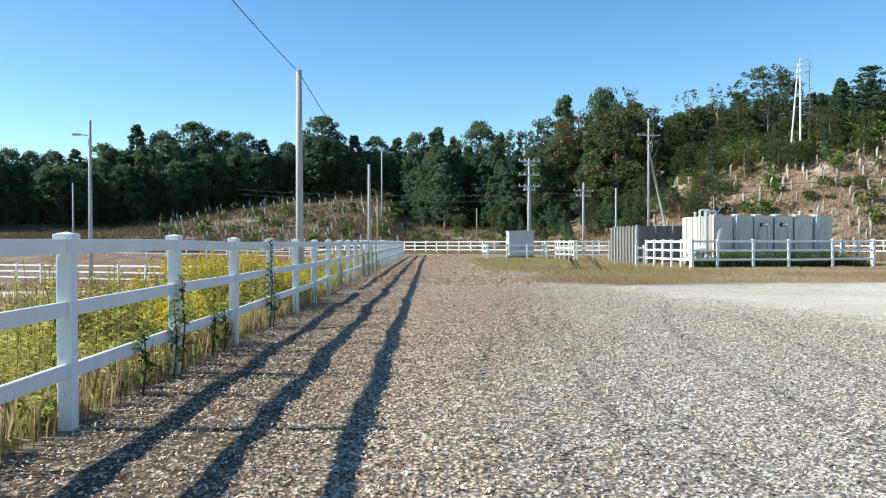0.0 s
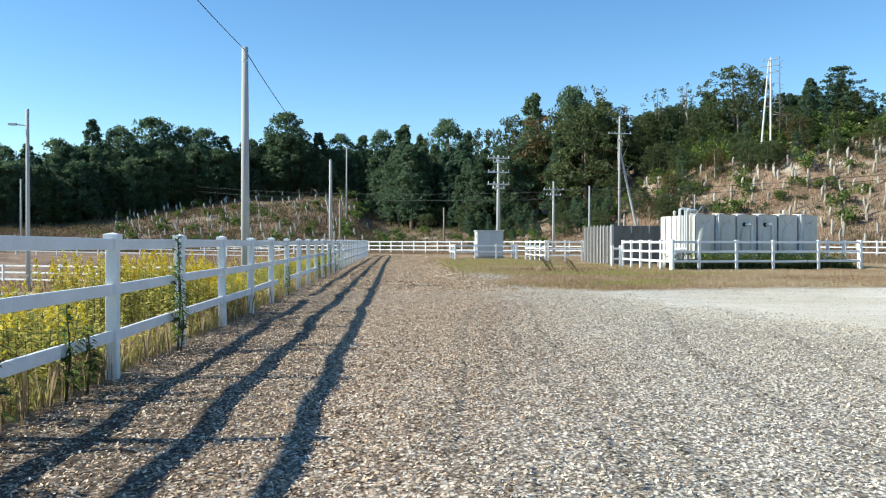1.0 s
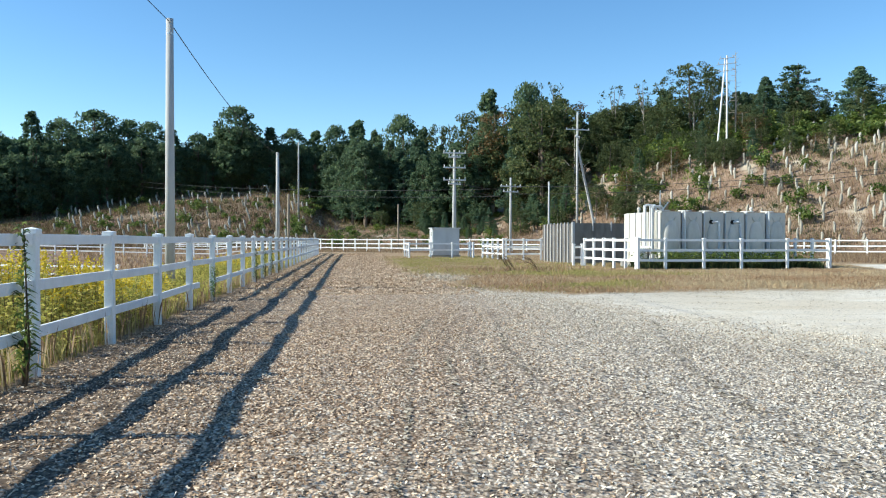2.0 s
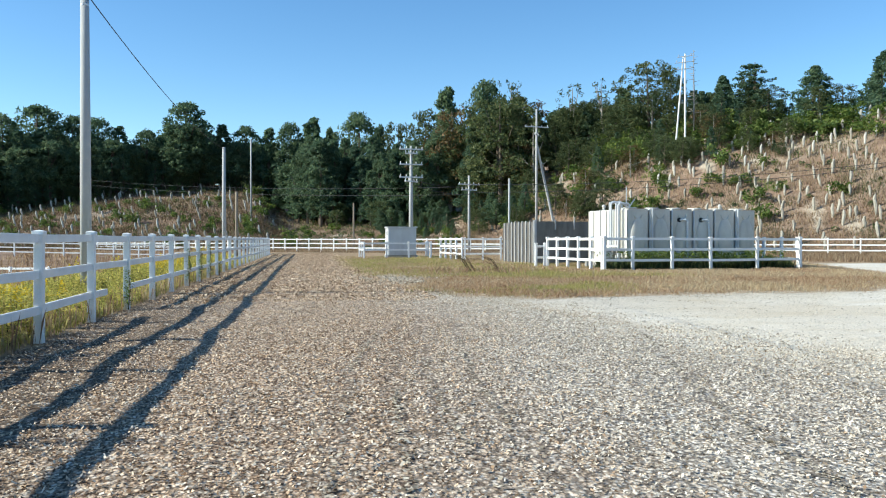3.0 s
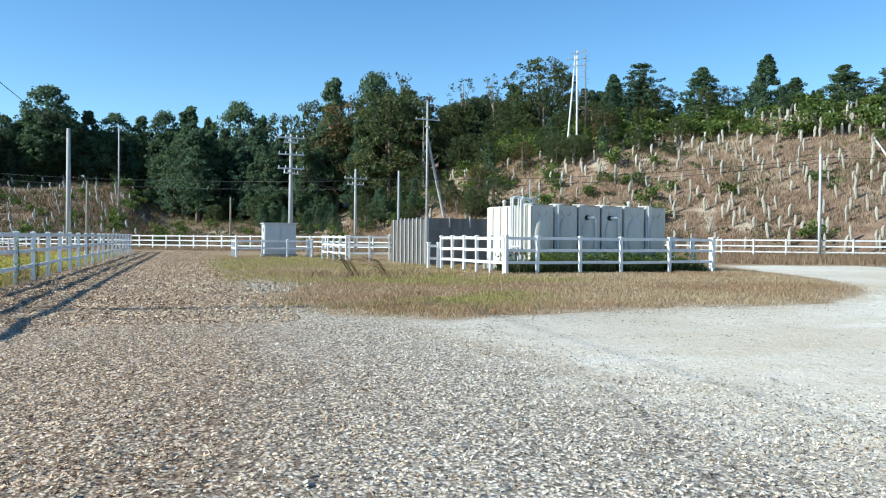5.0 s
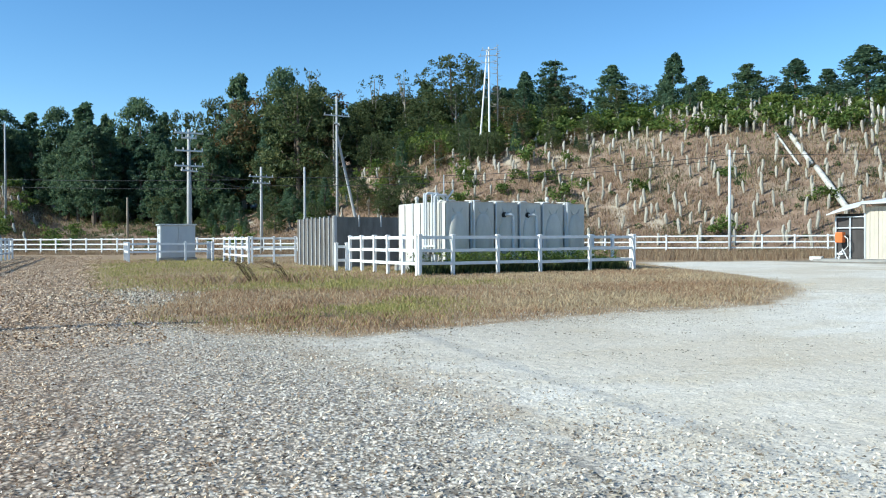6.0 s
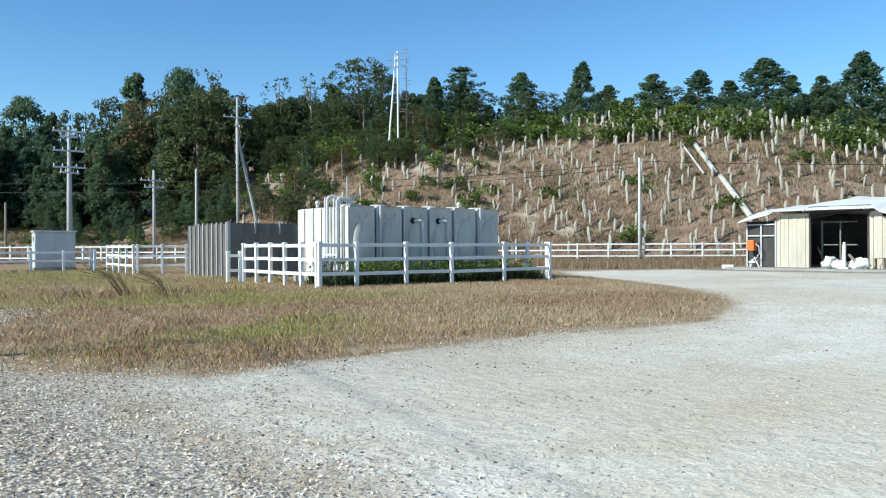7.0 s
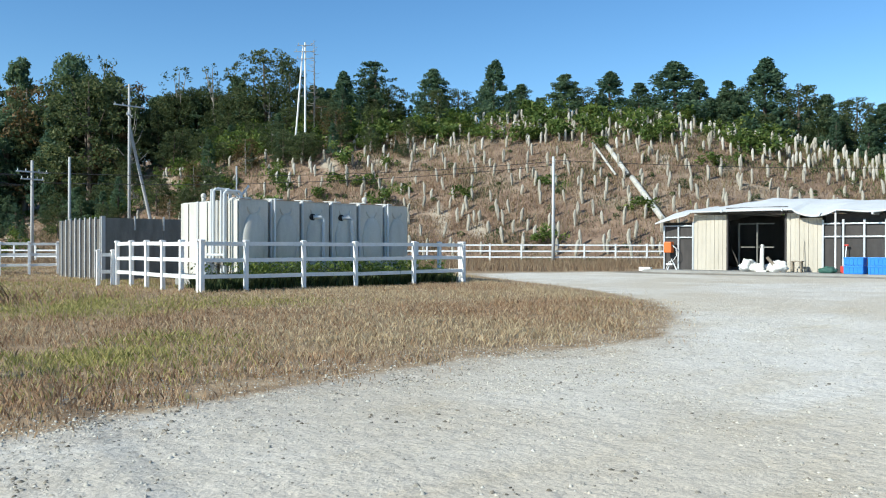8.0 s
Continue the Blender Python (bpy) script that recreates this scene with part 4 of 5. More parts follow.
# trees that stand out against the sky: bearing, slope of the sight line to the top, distance, kind, width of the crown
SKYLINE = [
    (-33, .105, 150, "far_round", 6.5), (-31.3, .11, 151, "cedar", 6), (-29.9, .105, 151, "far_round", 6.2), (-28.5, .103, 151, "far_round", 5.2), (-27.3, .105, 151, "far_round", 6.3), (-25.8, .108, 151, "cedar", 5.2),
    (-23.9, .116, 152, "far_round", 6.3), (-22.0, .140, 152, "cedar", 6.0), (-20.2, .133, 152, "far_round", 7.4), (-18.1, .145, 153, "far_round", 9.5), (-16.1, .138, 153, "far_round", 6.3), (-14.6, .136, 152, "far_round", 6.3),
    (-13.3, .129, 152, "cedar", 5.2), (-11.8, .126, 151, "far_round", 5.2), (-9.1, .159, 150, "far_round", 9.0), (-6.7, .136, 149, "cedar", 5.7), (-5.3, .136, 149, "far_round", 5.6), (-3.5, .134, 148, "cedar", 5.6),
    (-2.1, .139, 147, "far_round", 5.6), (-0.7, .148, 145, "cedar", 7.5), (0.6, .137, 144, "pine", 5.0), (2.6, .155, 142, "far_round", 7.6), (3.9, .142, 140, "pine", 4.3), (5.4, .141, 138, "broad", 6.5),
    (7.4, .157, 135, "broad", 6.0), (8.9, .189, 132, "pine", 6.8), (11.7, .195, 127, "far_round", 6.6), (13.4, .199, 123, "thin", 5.1), (15.0, .171, 121, "autumn", 6.7), (16.4, .161, 119, "pine", 4.9),
    (17.8, .19, 117, "thin", 4.9), (20.0, .196, 115, "thin", 4.4), (21.3, .187, 114, "pine", 4.7), (23.1, .213, 112, "broad", 8.1), (24.4, .205, 110, "broad", 4.6), (28.0, .195, 107, "cone", 4.6),
    (29.9, .212, 106, "layered", 5.8), (30.9, .177, 105, "broad", 4.4), (33.7, .199, 104, "cone", 5.6), (35.4, .176, 103, "broad", 3.6), (37.6, .209, 103, "cone", 5.1), (39.4, .183, 102, "cone", 4.4),
    (42.3, .192, 102, "cone", 5.5), (43.5, .176, 102, "broad", 3.5), (45.1, .193, 102, "cone", 5.5), (46.9, .181, 101, "cone", 4.2), (49.1, .201, 101, "cone", 7.7), (50.6, .182, 101, "cone", 4.2),
    (52.2, .178, 101, "cone", 4.9), (54.5, .198, 101, "cone", 7.0), (56.4, .168, 101, "broad", 4.9), (57.8, .158, 101, "cone", 4.9), (59.4, .150, 101, "broad", 4.9), (60.8, .144, 101, "cone", 4.9),
    (63, .14, 103, "cone", 5.5), (66, .13, 104, "broad", 6)]
NATURAL = {"cone": 0.72, "cedar": 0.37, "pine": 0.45, "broad": 0.74, "far_round": 0.58, "thin": 0.5, "layered": 0.6, "autumn": 0.74}
for az, slope, r, kind, crown in SKYLINE:
    x, y = polar(az, r)
    h = max(1.27 + slope * r - ground_at(x, y), 3.5) * 1.02
    plant("far_" + kind if az < -10 and "far_" + kind in SPECIES else kind, x, y, h, wide=min(max(crown * (1.3 if az > 25 else 1.12) / (NATURAL[kind] * h), 0.6), 2.3))


def skyline_limit(az, r, x, y):
    return 1.27 + float(np.interp(az, [s[0] for s in SKYLINE], [s[1] for s in SKYLINE])) * r * (0.90 if az > 25 else 0.86) - ground_at(x, y)


for k in range(300):
    az = -38 + 106 * random.random()
    if k > 215:
        az = random.uniform(-34, 18)
    foot, brow = np.interp(az, HT[:, 0], HT[:, 1]), np.interp(az, HT[:, 0], HT[:, 2])
    dense = -2.5 < az < 16
    r = brow + random.uniform(-1, 16 if az > 20 else 30) if not dense else brow + random.uniform(-9, 9)
    x, y = polar(az, r)
    h = min(random.uniform(7, 13), skyline_limit(az, r, x, y))
    if h < 2.5:
        continue
    kind = random.choice(("pine", "cedar", "cedar", "pine") if az < 9 else ("broad", "pine", "thin", "autumn", "broad", "cedar") if az < 26 else ("pine", "cedar", "broad", "cedar", "pine"))
    plant("far_round" if az < -1 and kind != "cedar" else "far_cedar" if az < -1 else kind, x, y, h, wide=random.uniform(0.95, 1.3))
for k in range(150):  # the dense wood to the west
    az = random.uniform(-40, 7)
    foot, brow = np.interp(az, HT[:, 0], HT[:, 1]), np.interp(az, HT[:, 0], HT[:, 2])
    r = brow + random.uniform(-3, 12)
    x, y = polar(az, r)
    h = min(random.uniform(9, 14), skyline_limit(az, r, x, y))
    plant(random.choice(("far_round", "far_cedar", "far_round", "far_round")), x, y, max(h, 3), wide=random.uniform(1.0, 1.3))
for k in range(60):  # the dense mixed wood above the cabinet
    az = random.uniform(-2, 22)
    brow = np.interp(az, HT[:, 0], HT[:, 2])
    r = brow + (random.uniform(-10, 5) if az < 13 else random.uniform(-2, 6))
    x, y = polar(az, r)
    h = (skyline_limit(az, r, x, y) + 0.05 * r * float(np.interp(az, [8, 12, 22], [0.1, 0.25, 0.1]))) * random.uniform(0.8, 1.0)
    plant(random.choice(("pine", "cedar", "pine") if az < 8 else ("pine", "broad", "autumn", "cedar", "broad")), x, y, max(h, 3), wide=random.uniform(0.85, 1.2))
for k in range(60):  # bushy trees down to the ground where the western wood begins
    az = random.uniform(-34, -3)
    brow = np.interp(az, HT[:, 0], HT[:, 2])
    x, y = polar(az, brow + random.uniform(-3, 2))
    plant(random.choice(("cedar", "pine", "broad", "cedar")), x, y, random.uniform(4.5, 8), wide=random.uniform(0.9, 1.3))
for k in range(90):  # low growth at the edge of the wood
    az = random.uniform(-36, 66)
    foot, brow = np.interp(az, HT[:, 0], HT[:, 1]), np.interp(az, HT[:, 0], HT[:, 2])
    r = brow + (random.uniform(-4, 3) if az < 30 else random.uniform(0.5, 5)) if not -2.5 < az < 15 else brow - random.uniform(4, 14)
    x, y = polar(az, r)
    plant(random.choice(("broad", "broad", "cedar")), x, y, random.uniform(2.2, 4.5) if az < 30 else random.uniform(1.4, 2.8), wide=random.uniform(1.2, 1.7))
for k in range(60):  # bushes on the bank under the mixed wood
    az = random.uniform(4, 15)
    foot, brow = np.interp(az, HT[:, 0], HT[:, 1]), np.interp(az, HT[:, 0], HT[:, 2])
    x, y = polar(az, random.uniform(foot + 9, brow - 6))
    plant(random.choice(("broad", "cedar", "pine")), x, y, random.uniform(1.6, 4.0), wide=random.uniform(1.0, 1.5))
for k in range(70):  # undergrowth below the dense wood
    az = random.uniform(-40, 0)
    brow = np.interp(az, HT[:, 0], HT[:, 2])
    x, y = polar(az, brow + random.uniform(-3, 9))
    plant(random.choice(("far_broad", "far_cedar")), x, y, random.uniform(3.0, 5.5), wide=random.uniform(1.3, 1.9))
for k in range(60):  # bushes and young trees on the nearer flank
    az = random.uniform(11.5, 33)
    s = random.uniform(0.22, 1.0) if az < 22 else random.uniform(0.62, 1.02)
    foot, brow = np.interp(az, HT[:, 0], HT[:, 1]), np.interp(az, HT[:, 0], HT[:, 2])
    x, y = polar(az, foot + s * (brow - foot))
    h = random.uniform(1.6, 4.2) * (1.25 - 0.02 * (az - 11))
    plant(random.choice(("broad", "broad", "autumn", "cedar")), x, y, h, wide=random.uniform(1.1, 1.6))
for kind in SPECIES.values():
    for t in kind:
        for o in [*t.children_recursive, t]:
            bpy.data.objects.remove(o)


# ---- shrubs and tree guards on the hillside ----
def shrub_proto():
    t = empty("shrub", pose(0, 0, -500), "low green shrub on the dry hillside", "shrub", "hillside shrubs")
    c = RNG.normal(size=(16, 3)) * [0.35, 0.35, 0.22] + [0, 0, 0.4]
    v, f = leaf_cloud(c, np.full(16, 0.28), 22, 0.11)
    o = new("foliage", big("foliage", v, f, L_SHRUB))
    o.parent = t
    part("stem", tube([(0, 0, -0.2), (0.03, 0, 0.5)], [0.04, 0.02], 5), M_BARK, t)
    return t


shrubs = [shrub_proto() for _ in range(3)]
for k in range(230):
    az = random.uniform(-22, 66)
    foot, brow = np.interp(az, HT[:, 0], HT[:, 1]), np.interp(az, HT[:, 0], HT[:, 2])
    f = random.random() ** 0.5 if az > 11 else random.random()
    if az > 30 and random.random() < (0.6 if f < 0.6 else 0.5):
        continue
    x, y = polar(az, foot + f * (brow + 3 - foot))
    s = random.uniform(0.7, 1.7) * (1.3 if 12 < az < 30 else 1.0)
    copy_thing(random.choice(shrubs), pose(x, y, ground_at(x, y), 0, 0, random.uniform(0, 360))).scale = (s, s, s * random.uniform(0.8, 1.2))
for k in range(120):
    az = 20 + 36 * random.random() ** 1.6
    foot, brow = np.interp(az, HT[:, 0], HT[:, 1]), np.interp(az, HT[:, 0], HT[:, 2])
    x, y = polar(az, foot + (0.74 + 0.32 * random.random()) * (brow - foot))
    s = random.uniform(1.2, 2.6)
    copy_thing(random.choice(shrubs), pose(x, y, ground_at(x, y), 0, 0, random.uniform(0, 360))).scale = (s, s, s * random.uniform(0.7, 1.0))
for t in shrubs:
    for o in [*t.children_recursive, t]:
        bpy.data.objects.remove(o)


def guard_bm(h=1.2):
    bm = tube([(0, 0, -0.15), (0.02, 0, h * 0.3), (-0.02, 0.01, h * 0.65), (0.04, 0.02, h * 0.9), (0.08, 0.03, h)], [0.075, 0.125, 0.14, 0.10, 0.02], 7)
    tube([(0.14, 0, -0.2), (0.14, 0, h * 0.9)], 0.016, 4, bm)
    return bm


guard = part("tree_guard", guard_bm(), M_GUARD)
tagged(guard, "pale mesh tube sheltering a seedling on the hillside", "tree guard", "tree guards")
guard.location = (0, 0, -500)
spots = []
for az0, az1, f0, f1, metres, rows, lost in ((-21, -3.6, 0.06, 0.97, 2.6, 13, 0.16), (11.5, 22, 0.05, 0.98, 2.4, 12, 0.42), (22, 68, 0.03, 1.0, 1.95, 18, 0.14), (38, 68, 0.74, 1.04, 1.6, 7, 0.25)):
    for row in range(rows):
        f = f0 + (f1 - f0) * row / (rows - 1)
        az = az0 + random.uniform(0, 1)
        while az < az1:
            foot, brow = np.interp(az, HT[:, 0], HT[:, 1]), np.interp(az, HT[:, 0], HT[:, 2])
            g = f + random.uniform(-0.018, 0.018) + 0.02 * math.sin(az * 0.5 + row)
            step = math.degrees(metres / (foot + g * (brow - foot)))
            if random.random() > lost:
                spots.append(polar(az + random.uniform(-0.25, 0.25) * step, foot + g * (brow - foot)))
            az += step
spots.sort(key=lambda p: (p[0] - 5) ** 2 + (p[1] - 17) ** 2)
for x, y in spots[:300]:
    again(guard, pose(x, y, ground_at(x, y), random.uniform(-9, 9), random.uniform(-9, 9), random.uniform(0, 360)) @ Matrix.Diagonal((random.uniform(0.8, 1.15), random.uniform(0.8, 1.15), random.uniform(0.7, 1.25), 1)))
    o = scene.collection.objects[-1]
    tagged(o, "pale mesh tube sheltering a seedling on the hillside", "tree guard", "tree guards")
gv = np.array([v.co[:] for v in guard.data.vertices])
gf = [tuple(p.vertices) for p in guard.data.polygons]
vs, fs = [], []
for x, y in spots[300:]:
    base = len(vs) * len(gv)
    lean = np.array([random.uniform(-0.1, 0.1) - (0.2 if x < 0 else 0), random.uniform(-0.1, 0.1)])
    w = gv.copy()
    w[:, :2] += lean * w[:, 2:3]
    vs.append(w + [x, y, ground_at(x, y)])
    fs += [tuple(i + base for i in f) for f in gf]
if vs:
    tagged(solid("tree_guards", np.concatenate(vs), fs, M_GUARD), "rows of pale seedling guards far off on the slope", "tree guards", kind="stuff")
bpy.data.objects.remove(guard)


# ---- the shed ----
def shed():
    turn = math.degrees(math.atan2(-0.975, 0.22))
    s = empty("shed", pose(37.55, 41.3, 0, 0, 0, turn), "cream panelled stable shed with a white sheet roof", "shed")
    # local x runs along the front, local y back into the shed
    D, zp = 7.0, 0.1
    part("floor_slab", box(-2.1, -1.6, -0.1, 10.6, D, 0.1, 0.02), M_SLAB, s, "grey concrete apron")
    def ridge(u):
        return 2.95 if -0.35 < u < 4.5 else 2.72 if u >= 4.5 else 2.5
    for a, b in ((-0.27, 1.34), (4.0, 5.5)):
        n = 8
        w = (b - a) / n
        for k in range(n):
            part("wall_panel", box(a + k * w + 0.004, 0.0 + 0.012 * (k % 2), 0.1, a + (k + 1) * w - 0.004, 0.06, ridge(a + k * w) - 0.28, 0.005), M_PANEL, s)
    part("lintel", box(1.3, -0.02, 2.68, 4.05, 0.08, 2.98, 0.01), M_NET, s)
    for a in (1.32, 3.94):
        part("door_jamb", box(a, -0.03, 0.1, a + 0.08, 0.1, 2.68, 0.008), M_NET, s)
    # glazed doors set back in the opening
    for a in (1.5, 2.35):
        d = part("inner_door", box(a, 0.9, 0.1, a + 0.07, 0.96, 2.3, 0.006), M_DARK, s, "dark steel door frame")
        part("door_rail", box(a + 0.075, 0.9, 1.15, a + 0.8, 0.96, 1.2, 0.004), M_DARK, d)
        part("door_rail", box(a + 0.075, 0.9, 2.22, a + 0.8, 0.96, 2.28, 0.004), M_DARK, d)
    for a, b in ((-1.77, -0.3), (5.53, 9.6)):
        n = 2 if b < 0 else 5
        for k in range(n + 1):
            u = a + (b - a) * k / n
            part("frame_post", box(u - 0.04, -0.04, 0.1, u + 0.04, 0.04, min(2.35, ridge(u) - 0.3), 0.006), M_STEEL, s)
        for z in (1.6, 2.15):
            part("frame_rail", box(a + 0.05, -0.03, z, b - 0.05, 0.03, z + 0.06, 0.006), M_STEEL, s)
        part("upper_net", box(a, 0.3, 2.2, b, 0.315, 2.6 if b > 0 else 2.35), M_NET, s)
        part("net", box(a, 0.06, 0.12, b, 0.075, 2.14), M_NET, s, "dark wind-break netting")
    # inner walls coloured dark to stand for the shade indoors
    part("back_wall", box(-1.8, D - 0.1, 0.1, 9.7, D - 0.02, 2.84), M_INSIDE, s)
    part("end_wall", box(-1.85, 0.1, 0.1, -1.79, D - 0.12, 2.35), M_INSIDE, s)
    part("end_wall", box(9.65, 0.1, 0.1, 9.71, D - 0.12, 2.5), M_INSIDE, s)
    # sheet roof, sagging between supports
    us = list(np.linspace(-2.0, 10.0, 61))
    rv, rf = [], []

    def eave(u):
        if u < -0.35:
            return 2.28 + (u + 2.0) * 0.24
        if u < 4.5:
            return 2.80
        if u < 6.2:
            return 2.74 - 0.26 * math.sin(math.pi * (u - 4.4) / 1.85)
        return 2.68 + 0.05 * math.cos((u - 6.2) * 2.4)

    for j, (v, f) in enumerate(((-0.55, 0.0), (-0.5, 0.06), (0.2, 0.3), (1.5, 0.7), (3.0, 1.0), (D + 0.3, 0.2))):
        for i, u in enumerate(us):
            top = 3.05 + (u + 2) * 0.1 if u < -0.35 else 3.52 - abs(u - 2.4) * (0.13 if u < 2.4 else 0.055)
            sag = 0.018 * math.sin(u * 4.1 + j) * f
            rv.append((u, v, eave(u) + (top - eave(u)) * f + sag))
    n = len(us)
    for j in range(5):
        for i in range(n - 1):
            rf.append((j * n + i, j * n + i + 1, (j + 1) * n + i + 1, (j + 1) * n + i))
    roof = solid("roof", rv, rf, M_ROOF, s, "white plastic sheet roof with a sagging edge")
    thick = roof.modifiers.new("thick", "SOLIDIFY")
    thick.thickness = 0.03
    for u in (1.3, 4.0, 5.55, 7.6, 9.6):
        part("rafter", box(u - 0.04, -0.6, ridge(u) - 0.2, u + 0.04, D, ridge(u) - 0.1, 0.005), M_STEEL, s)
    part("prop_pole", tube([(6.15, -0.42, 0.1), (6.15, -0.42, 2.68)], 0.035, 8), M_FENCE, s, "white prop holding up the sheet")
    return s


shed_ob = shed()
dry_island()


# ---- weeds along the fence ----
def goldenrod(n, x0, x1, y0, y1, name, density):
    p = scatter(n, x0, x1, y0, y1)
    clump = fractal(p[:, 0], p[:, 1], 1.3, 4)
    p = p[(clump > RNG.uniform(-0.9, 0.9, len(p))) & density(p)]
    n = len(p)
    z = land(p[:, 0], p[:, 1])
    edge_share = np.clip((-2.35 - p[:, 0]) / 1.2, 0.0, 1)
    h = RNG.uniform(0.4, 0.78, n) * (0.5 + 0.5 * edge_share) * (1 + 0.45 * np.clip(fractal(p[:, 0], p[:, 1], 1.6, 9), -0.7, 1)) * np.interp(p[:, 1], [0, 7, 7.8, 9.4, 10.2, 12.5, 13.4, 15.5, 16.5, 22], [0.66, 0.68, 1.3, 1.3, 0.85, 0.85, 1.35, 1.35, 0.9, 0.75])
    lean = RNG.normal(0, 0.10, (n, 2))
    # leaves in whorls up the stem
    per = 26
    f = np.tile(np.linspace(0.12, 0.97, per), (n, 1))
    a = RNG.uniform(0, 2 * np.pi, (n, per))
    ll = 0.15 * (1.15 - f * 0.75) * RNG.uniform(0.6, 1.3, (n, per))
    bx = p[:, 0, None] + lean[:, 0, None] * f * h[:, None]
    by = p[:, 1, None] + lean[:, 1, None] * f * h[:, None]
    bz = z[:, None] + f * h[:, None]
    dx, dy = np.cos(a), np.sin(a)
    w = 0.017
    v = np.stack([np.stack([bx - dy * w * 0.4, by + dx * w * 0.4, bz], -1), np.stack([bx + dx * ll * 0.5 - dy * w, by + dy * ll * 0.5 + dx * w, bz + ll * 0.35], -1),
                  np.stack([bx + dx * ll, by + dy * ll, bz + ll * 0.25], -1), np.stack([bx + dx * ll * 0.5 + dy * w, by + dy * ll * 0.5 - dx * w, bz + ll * 0.3], -1)], 2)
    leaves = big(name, v.reshape(-1, 3), np.arange(n * per * 4).reshape(-1, 4), L_WEED)
    tagged(new(name, leaves), "dense yellow-green weeds growing along the white fence", "weeds", kind="stuff")
    # stems
    d = np.array([[0.005, 0], [-0.003, 0.004], [-0.003, -0.004]])
    lo = np.stack([np.concatenate([p + d[k], (z - 0.03)[:, None]], 1) for k in range(3)], 1)
    hi = np.stack([np.concatenate([p + lean * h[:, None] + d[k] * 0.4, (z + h)[:, None]], 1) for k in range(3)], 1)
    v = np.concatenate([lo, hi], 1)
    b = np.arange(n)[:, None] * 6
    q = np.concatenate([b + [0, 1, 4, 3], b + [1, 2, 5, 4], b + [2, 0, 3, 5]])
    tagged(new("weed_stems", big("weed_stems", v.reshape(-1, 3), q, L_DEAD)), "thin brown weed stems beside the fence", "weeds", kind="stuff")
    # flower plumes
    k = np.where((h > 0.42) & (RNG.uniform(0, 1, n) < 0.85) & (fractal(p[:, 0], p[:, 1], 1.3, 6) > np.where((np.abs(p[:, 1] - 8.6) < 1) | (np.abs(p[:, 1] - 14.5) < 1.2), -0.3, 0.45)))[0]
    m, per = len(k), 44
    t = RNG.uniform(0, 1, (m, per))
    a = RNG.uniform(0, 2 * np.pi, (m, per))
    rr = 0.115 * (1.05 - t) * RNG.uniform(0.3, 1, (m, per))
    hx = p[k, 0, None] + lean[k, 0, None] * h[k, None] + rr * np.cos(a)
    hy = p[k, 1, None] + lean[k, 1, None] * h[k, None] + rr * np.sin(a)
    hz = z[k, None] + h[k, None] - 0.08 + 0.26 * t
    c = np.stack([hx, hy, hz], -1).reshape(-1, 3)
    u = RNG.normal(size=c.shape)
    u /= np.linalg.norm(u, axis=1)[:, None]
    s = np.cross(u, RNG.normal(size=c.shape))
    s /= np.linalg.norm(s, axis=1)[:, None]
    v = np.stack([c - u * 0.022, c + s * 0.013, c + u * 0.022, c - s * 0.013], 1).reshape(-1, 3)
    tagged(new("flower_heads", big("flower_heads", v, np.arange(len(v)).reshape(-1, 4), L_FLOWER)), "bright yellow goldenrod flower heads above the weeds", "flowers", kind="stuff")


goldenrod(5600, -4.8, -2.5, 1.0, 48, "goldenrod", lambda p: RNG.uniform(0, 1, len(p)) < np.clip(16 / (p[:, 1] + 2), 0.2, 1))


def strip(name, n, x0, x1, y0, y1, h, w, material, label, lean=0.5, fall=14):
    p = scatter(n, x0, x1, y0, y1)
    p = p[RNG.uniform(0, 1, n) < np.clip(fall / (p[:, 1] + 3), 0.12, 1)]
    p = p[inside(p[:, 0], p[:, 1], LANE) < -0.2]
    return tagged(blades(name, p, h, w, material, lean), label, "grass", kind="stuff")


strip("verge_grass", 90000, -4.5, -2.42, 0.5, 70, 0.17, 0.008, L_GREENGRASS, "yellow-green grass at the foot of the fence")
strip("field_grass", 45000, -7.0, -4, 2, 70, 0.2, 0.014, L_WEED, "tall yellow-green grass behind the fence")
strip("field_straw", 30000, -26, -6, 10, 95, 0.42, 0.05, L_RUST, "brown dried growth in the lower paddock", fall=60)
strip("dead_weeds", 3000, -2.85, -2.3, 3.0, 40, 0.36, 0.007, L_RUST, "dead brown stalks under the lowest rail", 0.2)


def tall_weed(x, y, h, n=70, leaf=0.16):
    t = empty("tall_weed", pose(x, y, ground_at(x, y)), "tall leafy green weed climbing against a fence post", "weed", "weeds on the posts")
    part("stem", tube([(0, 0, -0.05), (0.03, 0.02, h * 0.5), (0.0, 0.03, h)], [0.012, 0.009, 0.004], 6), L_DEAD, t)
    f = np.linspace(0.1, 1, n)
    a = RNG.uniform(0, 2 * np.pi, n)
    l = leaf * (1.1 - 0.6 * f) * RNG.uniform(0.7, 1.3, n)
    z = f * h
    dx, dy, w = np.cos(a), np.sin(a), 0.016
    v = np.stack([np.stack([0 * z, 0 * z, z], 1), np.stack([dx * l * 0.5 - dy * w, dy * l * 0.5 + dx * w, z + l * 0.35], 1),
                  np.stack([dx * l, dy * l, z + l * 0.05], 1), np.stack([dx * l * 0.5 + dy * w, dy * l * 0.5 - dx * w, z + l * 0.3], 1)], 1)
    o = new("leaves", big("leaves", v.reshape(-1, 3), np.arange(n * 4).reshape(n, 4), L_SHRUB))
    o.parent = t


